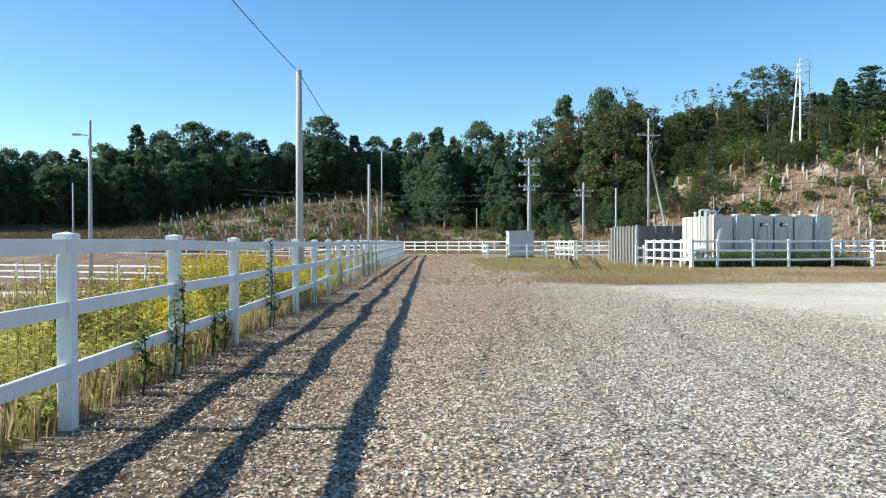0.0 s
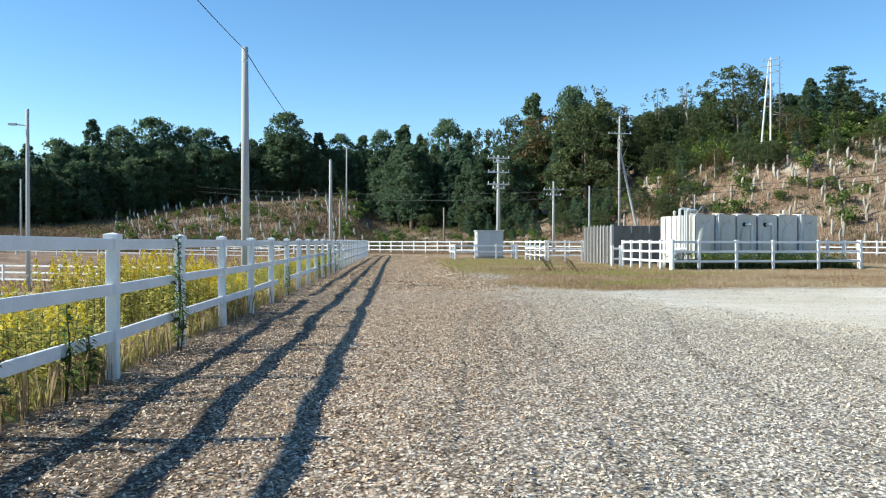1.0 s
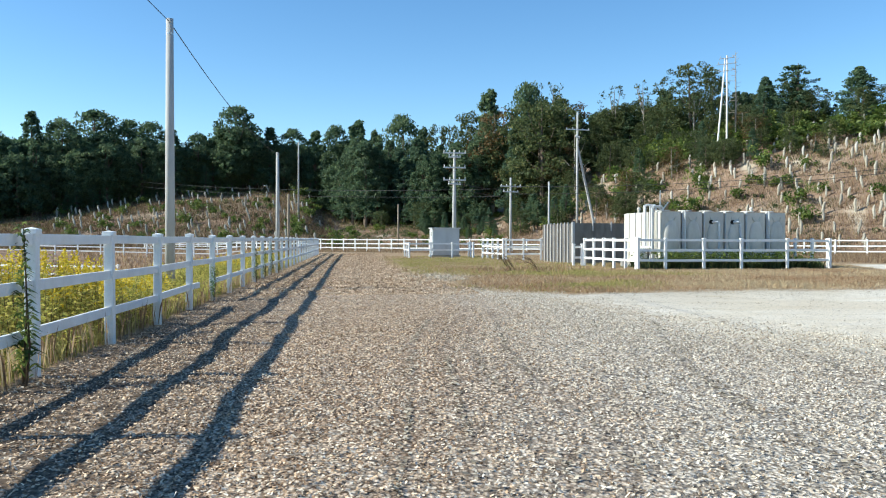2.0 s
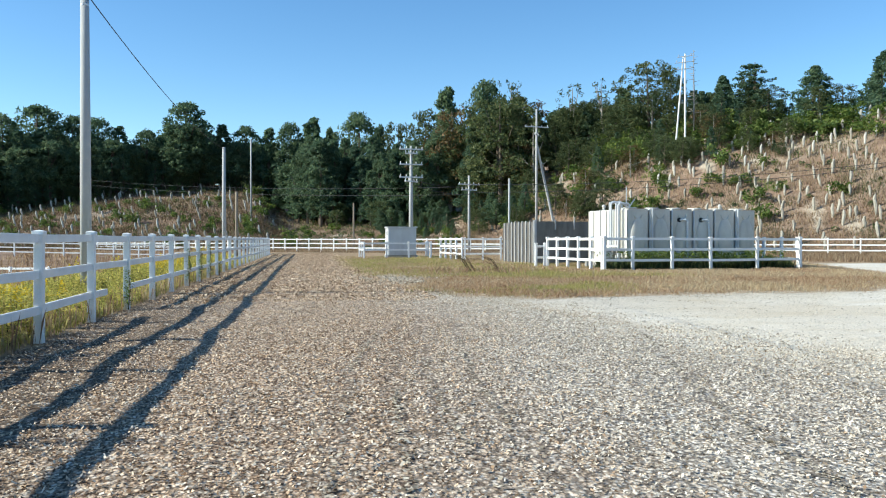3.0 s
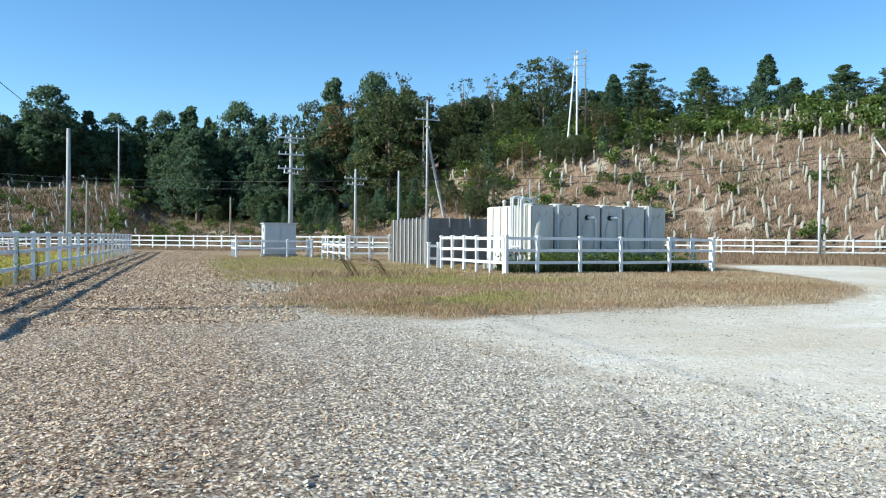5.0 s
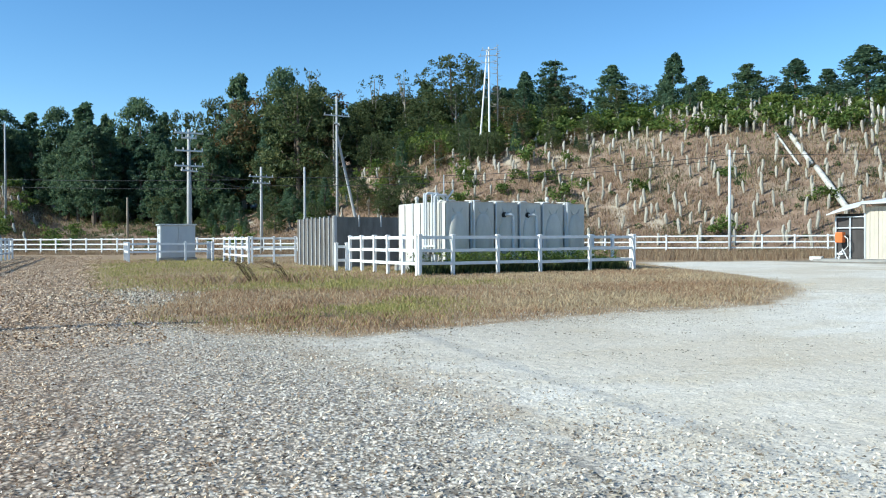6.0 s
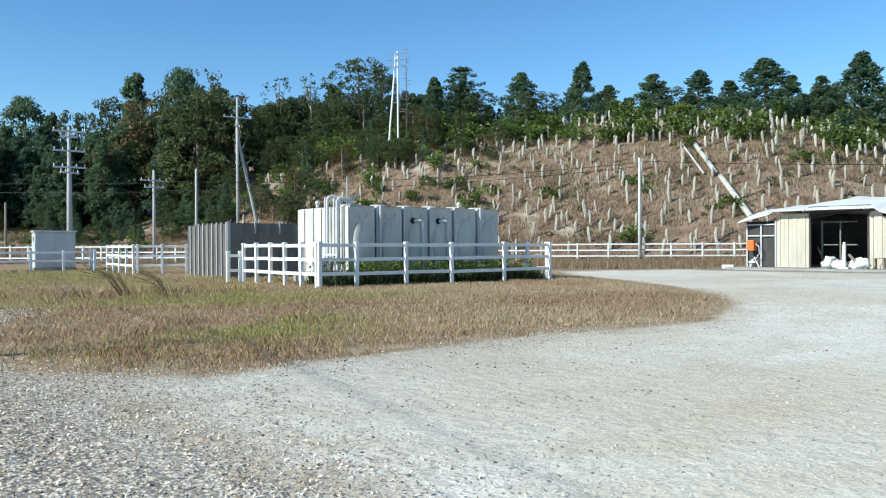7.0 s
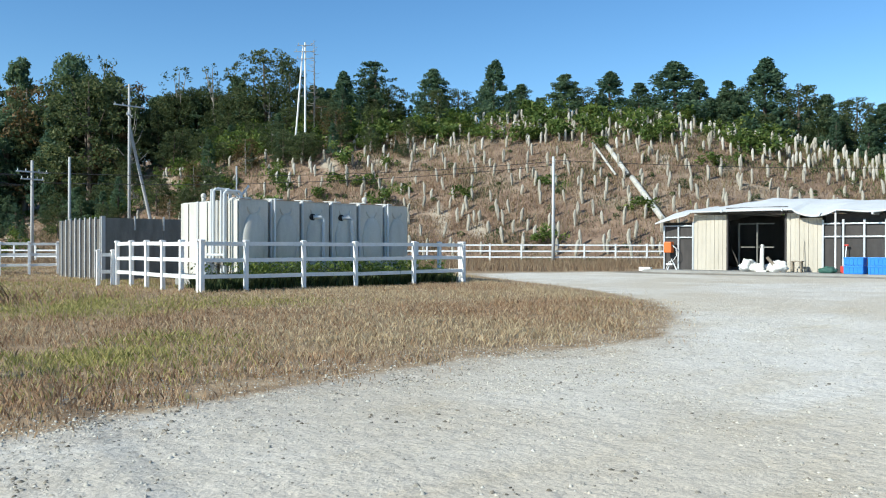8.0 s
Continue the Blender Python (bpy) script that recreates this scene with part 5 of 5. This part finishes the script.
tall_weed(-2.30, 11.72, 1.38, 95, 0.17)
tall_weed(-2.34, 11.86, 1.0, 60, 0.16)
tall_weed(-2.24, 11.62, 0.7, 50, 0.15)
for x, y, h in ((-2.3, 7.28, 0.95), (-2.32, 7.1, 0.7), (-2.3, 6.2, 0.6), (-2.35, 8.6, 0.75), (-2.3, 8.9, 0.55), (-2.32, 21.6, 0.7),
                (-2.3, 28.9, 1.0), (-2.3, 31.3, 0.9), (-2.32, 33.7, 1.1), (-2.3, 36.2, 0.8)):
    tall_weed(x, y, h)


# ---- growth in the tank yard ----
def yard_weeds():
    u = RNG.uniform(0.2, 9.2, 16000)
    v = RNG.uniform(0.15, 1.25, 16000)
    keep = RNG.uniform(0, 1, 16000) < np.where((u > 1.4) & (u < 8.2), 1, 0.25)
    q = np.array([yard(a, b) for a, b in zip(u[keep], v[keep])])
    tagged(blades("yard_weeds", q, 0.42, 0.03, L_BROAD, 0.6), "green weeds growing between tank and fence", "weeds", kind="stuff")
    k = RNG.integers(0, len(q), 500)
    c = np.concatenate([q[k], RNG.uniform(0.15, 0.75, (500, 1))], 1)
    vv, f = leaf_cloud(c, np.full(500, 0.16), 14, 0.05)
    tagged(new("yard_leaves", big("yard_leaves", vv, f, L_SHRUB)), "leafy green weeds against the water tank", "weeds", kind="stuff")


yard_weeds()


def dry_tuft(x, y, h, n):
    t = empty("dry_tuft", pose(x, y, 0), "bent brown tuft of dead pampas grass", "grass tuft", "dead tufts")
    for k in range(n):
        l = h * random.uniform(0.6, 1.2)
        s = random.uniform(-0.55, 0.55)
        part("stalk", tube([(s * 0.3, 0, -0.02), (s * 0.5 - 0.35 * l, s, l * 0.55), (s - 0.95 * l, s * 1.5, l * random.uniform(0.7, 0.95))], [0.007, 0.006, 0.003], 4), L_DEAD, t)


q = RNG.normal(size=(420, 2)) * [1.3, 0.9] + [7.3, 36.2]
tagged(blades("dead_clump", q, 0.22, 0.010, L_REDGRASS, 0.9), "low tangle of dead brown grass", "grass", kind="stuff")
dry_tuft(7.0, 37.0, 0.95, 16)
dry_tuft(7.9, 36.4, 0.8, 12)


# ---- growth on the hillside ----
def hillside_growth():
    n = 260000
    az = np.concatenate([RNG.uniform(10, 68, int(n * 0.68)), RNG.uniform(-36, 12, n - int(n * 0.68))])
    s = RNG.uniform(-0.12, 1.1, n)
    foot, brow = np.interp(az, HT[:, 0], HT[:, 1]), np.interp(az, HT[:, 0], HT[:, 2])
    r = foot + s * (brow - foot)
    p = np.stack([CENTRE[0] + r * np.sin(np.radians(az)), CENTRE[1] + r * np.cos(np.radians(az))], 1)
    f = fractal(p[:, 0], p[:, 1], 4.5, 1)
    keep = (f > RNG.uniform(-1.4, 0.4, n)) & (RNG.uniform(0, 1, n) > terraces(p[:, 0], p[:, 1]) * 1.3)
    p, s, f = p[keep], s[keep], f[keep]
    green = (s + 0.25 * RNG.normal(size=len(s)) > 1.02) | (fractal(p[:, 0], p[:, 1], 3.1, 7) > 0.9)
    tagged(blades("hillside_grass", p[~green], 0.42, 0.05, L_RUST, 0.6, plain=True), "reddish-brown dry grass covering the hillside", "grass", kind="stuff")
    olive = ~green & (fractal(p[:, 0], p[:, 1], 2.2, 11) + 0.5 * RNG.normal(size=len(s)) > np.where(p[:, 0] < 8, -0.15, 0.5))
    tagged(blades("hillside_olive", p[olive], 0.4, 0.05, L_BROAD, 0.6, plain=True), "olive-green weeds among the dry hillside grass", "weeds", kind="stuff")
    tagged(blades("hillside_green", p[green], 0.5, 0.06, L_SHRUB, 0.6, plain=True), "green low growth on the hillside", "grass", kind="stuff")


hillside_growth()


def mound_growth():
    n = 90000
    az, f = RNG.uniform(-36, -2.5, n), RNG.uniform(-0.15, 1.05, n)
    foot, brow = np.interp(az, HT[:, 0], HT[:, 1]), np.interp(az, HT[:, 0], HT[:, 2])
    r = foot + f * (brow - foot)
    p = np.stack([CENTRE[0] + r * np.sin(np.radians(az)), CENTRE[1] + r * np.cos(np.radians(az))], 1)
    p = p[fractal(p[:, 0], p[:, 1], 3.0, 5) + 0.6 * RNG.normal(size=n) > -0.5]
    tagged(blades("dead_bracken", p, 0.5, 0.09, L_BRACKEN, 0.7, plain=True), "dark brown dead bracken on the low mound", "bracken", kind="stuff")


mound_growth()


def hillside_scrub():
    az = np.concatenate([RNG.uniform(13, 66, 420), RNG.uniform(-34, 10, 1100)])
    s = RNG.beta(1.5, 1.0, len(az)) * 1.02
    foot, brow = np.interp(az, HT[:, 0], HT[:, 1]), np.interp(az, HT[:, 0], HT[:, 2])
    r = foot + s * (brow - foot)
    x, y = CENTRE[0] + r * np.sin(np.radians(az)), CENTRE[1] + r * np.cos(np.radians(az))
    keep = fractal(x, y, 7.0, 3) + 0.5 * RNG.normal(size=len(x)) > 0.1
    x, y = x[keep], y[keep]
    size = RNG.uniform(0.18, 0.5, len(x))
    v, f = leaf_cloud(np.stack([x, y, land(x, y) + size * 0.5], 1), size, 70, 0.10)
    tagged(new("hillside_scrub", big("hillside_scrub", v, f, L_BROAD)), "small olive-green scrub bushes dotted over the dry slope", "scrub", kind="stuff")


hillside_scrub()


def verge_under_hill():
    x = RNG.uniform(-6, 60, 150000)
    y = RNG.uniform(36, 95, 150000)
    p = np.stack([x, y], 1)
    gap = far_line(x) - y
    open_ground = (inside(x, y, WHITE) < -0.6) & (inside(x, y, ISLAND) < 0.3) & (inside(x, y, CHIPS) < -0.5)
    p = p[open_ground & (gap > -2.5) & (gap < np.where(x > 22, 24, 5)) & (hill_share(x, y) < 0.1) & ((x < 35.5) | (y > 46))]
    tagged(blades("fence_verge", p, 0.34, 0.035, L_RUST, 0.6, plain=True), "brown dry grass along the long fence", "grass", kind="stuff")


verge_under_hill()


# ---- wood chips and loose stones ----
def flakes(name, n, x0, x1, y0, y1, length, width, material, keep, label):
    p = scatter(n, x0, x1, y0, y1)
    p = p[keep(p)]
    p = p[RNG.uniform(0, 1, len(p)) > ruts(p[:, 0], p[:, 1], 0.12) * 0.9]
    n = len(p)
    z = land(p[:, 0], p[:, 1]) + RNG.uniform(0.002, 0.02, n)
    a = RNG.uniform(0, 2 * np.pi, n)
    u = np.stack([np.cos(a), np.sin(a), RNG.normal(0, 0.34, n)], 1) * (length * RNG.uniform(0.4, 1.3, n))[:, None] / 2
    v = np.stack([-np.sin(a), np.cos(a), RNG.normal(0, 0.46, n)], 1) * (width * RNG.uniform(0.5, 1.4, n))[:, None] / 2
    c = np.concatenate([p, z[:, None]], 1)
    q = np.stack([c - u - v * 0.6, c + u - v, c + u * 0.8 + v, c - u + v], 1)
    return tagged(new(name, big(name, q.reshape(-1, 3), np.arange(n * 4).reshape(n, 4), material)), label, "wood chips", kind="stuff")


def near_path(p):
    far = np.maximum(p[:, 1] - 14, 0) + np.maximum(np.abs(p[:, 0] - 0.1 - 0.2 * p[:, 1]) - 3, 0)
    return np.clip(7 / (far + 5.5), 0, 1) * np.clip(1.1 - edge(0.8 - np.abs(p[:, 0] + 1.8), 0.8) * 0.4, 0, 1)


flakes("brown_wood_chips", 420000, -2.35, 8, 2.0, 30, 0.021, 0.0105, L_CHIP,
       lambda p: (inside(p[:, 0], p[:, 1], CHIPS) > -0.2 * RNG.uniform(0, 1, len(p))) & (RNG.uniform(0, 1, len(p)) < near_path(p) * np.clip(1.0 - pale_share(p[:, 0], p[:, 1]), 0.06, 1)), "brown wood chips covering the track")
flakes("pale_wood_chips", 420000, -2.3, 10, 2.0, 26, 0.021, 0.0105, L_PALECHIP,
       lambda p: (inside(p[:, 0], p[:, 1], CHIPS) > -1.2 * RNG.uniform(0, 1, len(p))) & (RNG.uniform(0, 1, len(p)) < near_path(p) * np.clip(0.15 + 0.85 * pale_share(p[:, 0], p[:, 1]), 0.12, 1)), "pale weathered wood chips on the track")


flakes("far_wood_chips", 100000, -2.2, 3.5, 23, 82, 0.042, 0.024, L_CHIP,
       lambda p: inside(p[:, 0], p[:, 1], CHIPS) > -0.2, "brown wood chips on the far part of the track")


def rut_litter():
    """Dark crumbs lying in the old wheel marks."""
    y = RNG.uniform(2.0, 17, 8000)
    pick = RNG.integers(0, len(RUTS), len(y))
    start, bend = np.array(RUTS)[pick].T
    mid = start + bend * (y - 3) ** 2 * np.sign(y - 3) + 0.06 * np.sin(y * 0.7 + start)
    p = np.stack([mid + RNG.normal(0, 0.022, len(y)), y], 1)
    p = p[fractal(p[:, 0], p[:, 1], 0.5, 3) + 0.3 * RNG.normal(size=len(y)) > -0.1]
    n = len(p)
    z = land(p[:, 0], p[:, 1]) + RNG.uniform(0.008, 0.02, n)
    t = RNG.uniform(0, 2 * np.pi, n)
    u = np.stack([np.cos(t), np.sin(t), RNG.normal(0, 0.2, n)], 1) * RNG.uniform(0.007, 0.018, n)[:, None]
    w = np.stack([-np.sin(t), np.cos(t), RNG.normal(0, 0.3, n)], 1) * RNG.uniform(0.004, 0.010, n)[:, None]
    c = np.concatenate([p, z[:, None]], 1)
    q = np.stack([c - u - w, c + u - w, c + u + w, c - u + w], 1).reshape(-1, 3)
    tagged(new("dark_litter", big("dark_litter", q, np.arange(len(q)).reshape(-1, 4), L_CLOD)), "dark wood crumbs lying in old wheel marks", "wood chips", kind="stuff")


rut_litter()


def lumps(name, p, size, flat, material, label, category):
    """Irregular low lumps of ten faces each."""
    n = len(p)
    t = np.radians([0, 60, 120, 180, 240, 300, 60, 180, 300])
    rad = np.array([1, 1, 1, 1, 1, 1, 0.5, 0.5, 0.5]) * RNG.uniform(0.55, 1.45, (n, 9))
    a = t + RNG.uniform(0, 6.28, (n, 1))
    squash = RNG.uniform(0.5, 1.0, (n, 1))
    turn = RNG.uniform(0, 6.28, (n, 1))
    u, w = rad * np.cos(a), rad * np.sin(a) * squash
    z = np.where(np.arange(9) < 6, -0.25, flat) * RNG.uniform(0.6, 1.3, (n, 9))
    v = np.stack([u * np.cos(turn) - w * np.sin(turn), u * np.sin(turn) + w * np.cos(turn), z], -1) * size[:, None, None]
    v += np.concatenate([p, land(p[:, 0], p[:, 1])[:, None]], 1)[:, None, :]
    f = np.array([[0, 1, 6], [1, 2, 6], [2, 3, 7], [3, 4, 7], [4, 5, 8], [5, 0, 8], [2, 7, 6], [4, 8, 7], [0, 6, 8], [6, 7, 8]])
    f = (np.arange(n)[:, None, None] * 9 + f[None]).reshape(-1, 3)
    return tagged(new(name, big(name, v.reshape(-1, 3), f, material)), label, category, kind="stuff")


def stones(n):
    p = scatter(n, 2.0, 22, 12, 29)
    d = inside(p[:, 0], p[:, 1], WHITE)
    far = np.hypot(p[:, 0] - 5, p[:, 1] - 17)
    p = p[(d > -1.2) & (RNG.uniform(0, 1, n) < (0.75 * np.exp(-np.clip(d, 0, 20) / 1.1) + 0.16) * np.clip(9 / (far + 2), 0, 1))]
    n = len(p)
    s = 0.0045 + 0.010 * RNG.uniform(0, 1, n) ** 2 + 0.016 * RNG.uniform(0, 1, n) ** 14
    lumps("loose_stones", p, s, 0.5, L_STONE, "small loose stones on the pale gravel yard", "stones")


stones(150000)


def crust(n):
    """Broken crust of the gravel, rough near the grass and smooth where wheels pass."""
    p = scatter(n, 3, 20, 16, 30)
    d = inside(p[:, 0], p[:, 1], ISLAND)
    rough = fractal(p[:, 0], p[:, 1] * 1.8, 0.35, 2) + 0.7 * fractal(p[:, 0], p[:, 1], 1.3, 4) - 0.2 * np.clip(-d, 0, 7)
    p = p[(d < 0.2) & (inside(p[:, 0], p[:, 1], WHITE) > -1.5) & (rough > 0.25 + 0.5 * RNG.uniform(-1, 1, n))]
    s = 0.006 + 0.012 * RNG.uniform(0, 1, len(p)) ** 2.5
    lumps("broken_crust", p, s, 0.4, L_CRUST, "crumbled pale crust of the gravel yard", "gravel")


crust(150000)


def patch_stones(n):
    """Rubble lying in the bald part of the grass."""
    p = RNG.normal(size=(n, 2)) * [0.85, 2.4] + [3.7, 32]
    lumps("patch_rubble", p, 0.012 + 0.035 * RNG.uniform(0, 1, n) ** 3, 0.7, L_CLOD, "grey rubble lying in a bald patch of grass", "stones")


patch_stones(2600)


def clods(n):
    """Crumbled earth and rubble where the gravel meets the grass; fine dark ones stand for shadow flecks."""
    p = scatter(n, 3.5, 20, 15, 29)
    d = inside(p[:, 0], p[:, 1], ISLAND)
    far = np.clip(-d, 0, 9)
    p = p[(d < 0.2) & (RNG.uniform(0, 1, n) < np.exp(-far / 1.5) * np.clip((14 - p[:, 0]) / 6, 0.05, 1) + 0.002) & (fractal(p[:, 0], p[:, 1], 0.4, 5) + 0.5 * fractal(p[:, 0], p[:, 1], 0.13, 3) > 0.45)]
    s = 0.005 + 0.021 * RNG.uniform(0, 1, len(p)) ** 3
    lumps("earth_clods", p, s, 0.4, L_CLOD, "crumbled earth clods at the grass edge, the fine dark ones as painted shadow flecks", "clods")


clods(230000)


# ---- the pipe down the hillside ----
def chute(a, b, r, rings, label):
    ax, ay = a
    bx, by = b
    pa, pb_ = Vector((ax, ay, ground_at(ax, ay) + r + 0.1)), Vector((bx, by, ground_at(bx, by) + r + 0.15))
    t = empty("drain_pipe", Matrix.Translation(pb_), label, "pipe", "hillside pipes")
    d = pa - pb_
    part("barrel", tube([d * (k / 10) for k in range(11)], r, 12), M_CHUTE, t, smooth=True)
    for k in range(1, rings):
        f = k / rings
        part("coupling", tube([d * (f - 0.007), d * (f + 0.007)], r * 1.13, 12), M_BATTEN, t)


chute((66.4, 74.75), (62.1, 67.6), 0.21, 4, "white corrugated drain pipe down the slope")
chute((61.9, 66.9), (57.2, 59.5), 0.24, 5, "white corrugated drain pipe reaching the slope's foot")
chute((65.4, 75.2), (61.4, 68.4), 0.11, 3, "thin pale pipe beside the larger one")


# ---- things in front of the shed ----
SHED = shed_ob.matrix_basis.copy()


def by_shed(name, u, v, label, category, turn=0, z=0.1, group=""):
    return empty(name, SHED @ pose(u, v, z, 0, 0, turn), label, category, group)


def crate(u, v, z):
    t = by_shed("plastic_crate", u, v, "blue plastic crate stacked before the shed", "crate", random.uniform(-4, 4), z, "blue crates")
    w, d, h = 0.72, 0.5, 0.33
    part("bottom", box(-w / 2, -d / 2, 0, w / 2, d / 2, 0.03), M_BLUE, t)
    for s in (-1, 1):
        part("long_side", box(-w / 2, s * d / 2 - 0.015, 0.031, w / 2, s * d / 2 + 0.015, h, 0.004), M_BLUE, t)
        part("short_side", box(s * w / 2 - 0.014, -d / 2 + 0.016, 0.031, s * w / 2 + 0.014, d / 2 - 0.016, h - 0.002, 0.004), M_BLUE, t)
        part("rim", box(-w / 2 - 0.02, s * d / 2 - 0.03, h - 0.05, w / 2 + 0.02, s * d / 2 + 0.03, h + 0.005, 0.005), M_BLUE, t)
    for k in range(5):
        x = -w / 2 + w * (k + 0.5) / 5
        part("upright", box(x - 0.012, -d / 2 - 0.028, 0.04, x + 0.012, -d / 2 - 0.0155, h - 0.06), M_BLUE, t)


for u in (7.05, 7.95, 8.8):
    for k in range(2):
        crate(u, -0.9, 0.1 + 0.345 * k)


def sack(u, v, s, z=0.1):
    bm = bmesh.new()
    bmesh.ops.create_icosphere(bm, subdivisions=4, radius=1.0)
    for q in bm.verts:
        n = 1 + 0.3 * noise.noise(q.co * 1.7 + Vector((u * 3, v, 0))) + 0.14 * noise.noise(q.co * 4.5 + Vector((v, u * 5, 0)))
        q.co = Vector((q.co.x * 0.42 * n, q.co.y * 0.3 * n, (max(q.co.z, -0.75) + 0.75) * 0.27 * n)) * s
    t = part("sack", bm, M_SACK, None, smooth=True)
    t.matrix_basis = SHED @ pose(u, v, z, 0, 0, random.uniform(0, 180))
    tagged(t, "lumpy white plastic sack lying by the doorway", "sack", "white sacks")


for u, v, s in ((2.55, -0.6, 1.1), (3.0, -0.75, 0.8), (3.5, -0.7, 0.7), (4.0, -1.0, 1.0)):
    sack(u, v, s)

t = by_shed("white_bollard", 3.35, -1.1, "slim white plastic bollard standing by the doorway", "bollard")
part("stand", box(-0.22, -0.12, 0, 0.22, 0.12, 0.07, 0.02), M_SACK, t)
part("column", tube([(0, 0, 0.05), (0, 0, 0.6), (0.01, 0, 1.02), (0.01, 0, 1.05)], [0.10, 0.085, 0.08, 0.05], 12), M_SACK, t)
part("top", tube([(0.01, 0, 1.05), (0.01, 0, 1.16), (0.01, 0, 1.2)], [0.045, 0.07, 0.03], 10), M_SACK, t)

t = by_shed("broken_board", 4.15, -1.15, "brown broken board leaning on a sack", "board")
part("plank", box(-0.06, -0.02, 0, 0.06, 0.02, 0.85, 0.004), M_WOOD, t).matrix_basis = pose(0, 0, 0, 20, -35, 0)
t = by_shed("wooden_stool", 4.65, -0.55, "small brown wooden stand holding a broom", "stand")
for s in (-1, 1):
    part("leg", box(s * 0.18 - 0.03, -0.12, 0, s * 0.18 + 0.03, -0.06, 0.45, 0.004), M_WOOD, t)
    part("leg", box(s * 0.18 - 0.03, 0.06, 0, s * 0.18 + 0.03, 0.12, 0.45, 0.004), M_WOOD, t)
part("seat", box(-0.24, -0.16, 0.452, 0.24, 0.16, 0.49, 0.006), M_WOOD, t)
t = by_shed("broom", 4.75, -0.25, "pale wooden broom leaning against the panel", "broom")
part("handle", tube([(0, 0, 0.15), (0.02, 0.2, 1.35)], 0.018, 8), M_PANEL, t)
part("head", box(-0.2, -0.04, 0, 0.2, 0.04, 0.16, 0.01), M_PANEL, t)
t = by_shed("shovel", 6.5, -0.35, "red-bladed shovel leaning against the frame", "shovel")
part("blade", box(-0.17, -0.03, 0, 0.17, 0.03, 0.3, 0.02), M_RED, t)
part("shaft", tube([(0, 0, 0.28), (0.0, 0.22, 1.15)], 0.02, 8), M_FENCE, t)
part("grip", box(-0.08, 0.19, 1.13, 0.08, 0.25, 1.2, 0.01), M_RED, t)
bm = bmesh.new()
bmesh.ops.create_icosphere(bm, subdivisions=3, radius=1.0)
for q in bm.verts:
    n = 1 + 0.3 * noise.noise(q.co * 2.1)
    q.co = Vector((q.co.x * 0.36 * n, q.co.y * 0.22 * n, (max(q.co.z, -0.6) + 0.6) * 0.17 * n))
t = part("tarpaulin", bm, M_GREEN_TARP, None, smooth=True)
t.matrix_basis = SHED @ pose(5.95, -0.75, 0.1, 0, 0, 10)
tagged(t, "crumpled dark green tarpaulin on the apron", "tarpaulin")

t = by_shed("control_box", -1.4, -0.3, "orange box with a dangling hose on the corner post", "box", 0, 0.9)
part("case", box(-0.18, -0.16, 0.0, 0.2, 0.16, 0.52, 0.04), M_ORANGE, t)
part("hose", tube([(0.2, 0, 0.35), (0.4, -0.02, 0.2), (0.42, -0.02, -0.15), (0.25, 0, -0.35), (0.0, 0.02, -0.45), (-0.15, 0.05, -0.78)], 0.022, 8), M_SACK, t)
part("bracket", box(-0.1, 0.161, 0.1, 0.1, 0.27, 0.4, 0.01), M_STEEL, t)
t = by_shed("folding_step", -1.0, -0.8, "small white folding step on the apron", "step")
part("frame_leg", tube([(-0.2, 0, 0), (0, 0, 0.5), (0.25, 0, 0)], 0.03, 8), M_FENCE, t)
part("tread", box(-0.22, -0.15, 0.22, 0.1, 0.15, 0.3, 0.01), M_FENCE, t)
t = by_shed("white_block", -2.4, -0.7, "low white block beside the apron", "block", 8, 0.0)
part("body", box(-0.3, -0.15, 0, 0.3, 0.15, 0.2, 0.03), M_SACK, t)
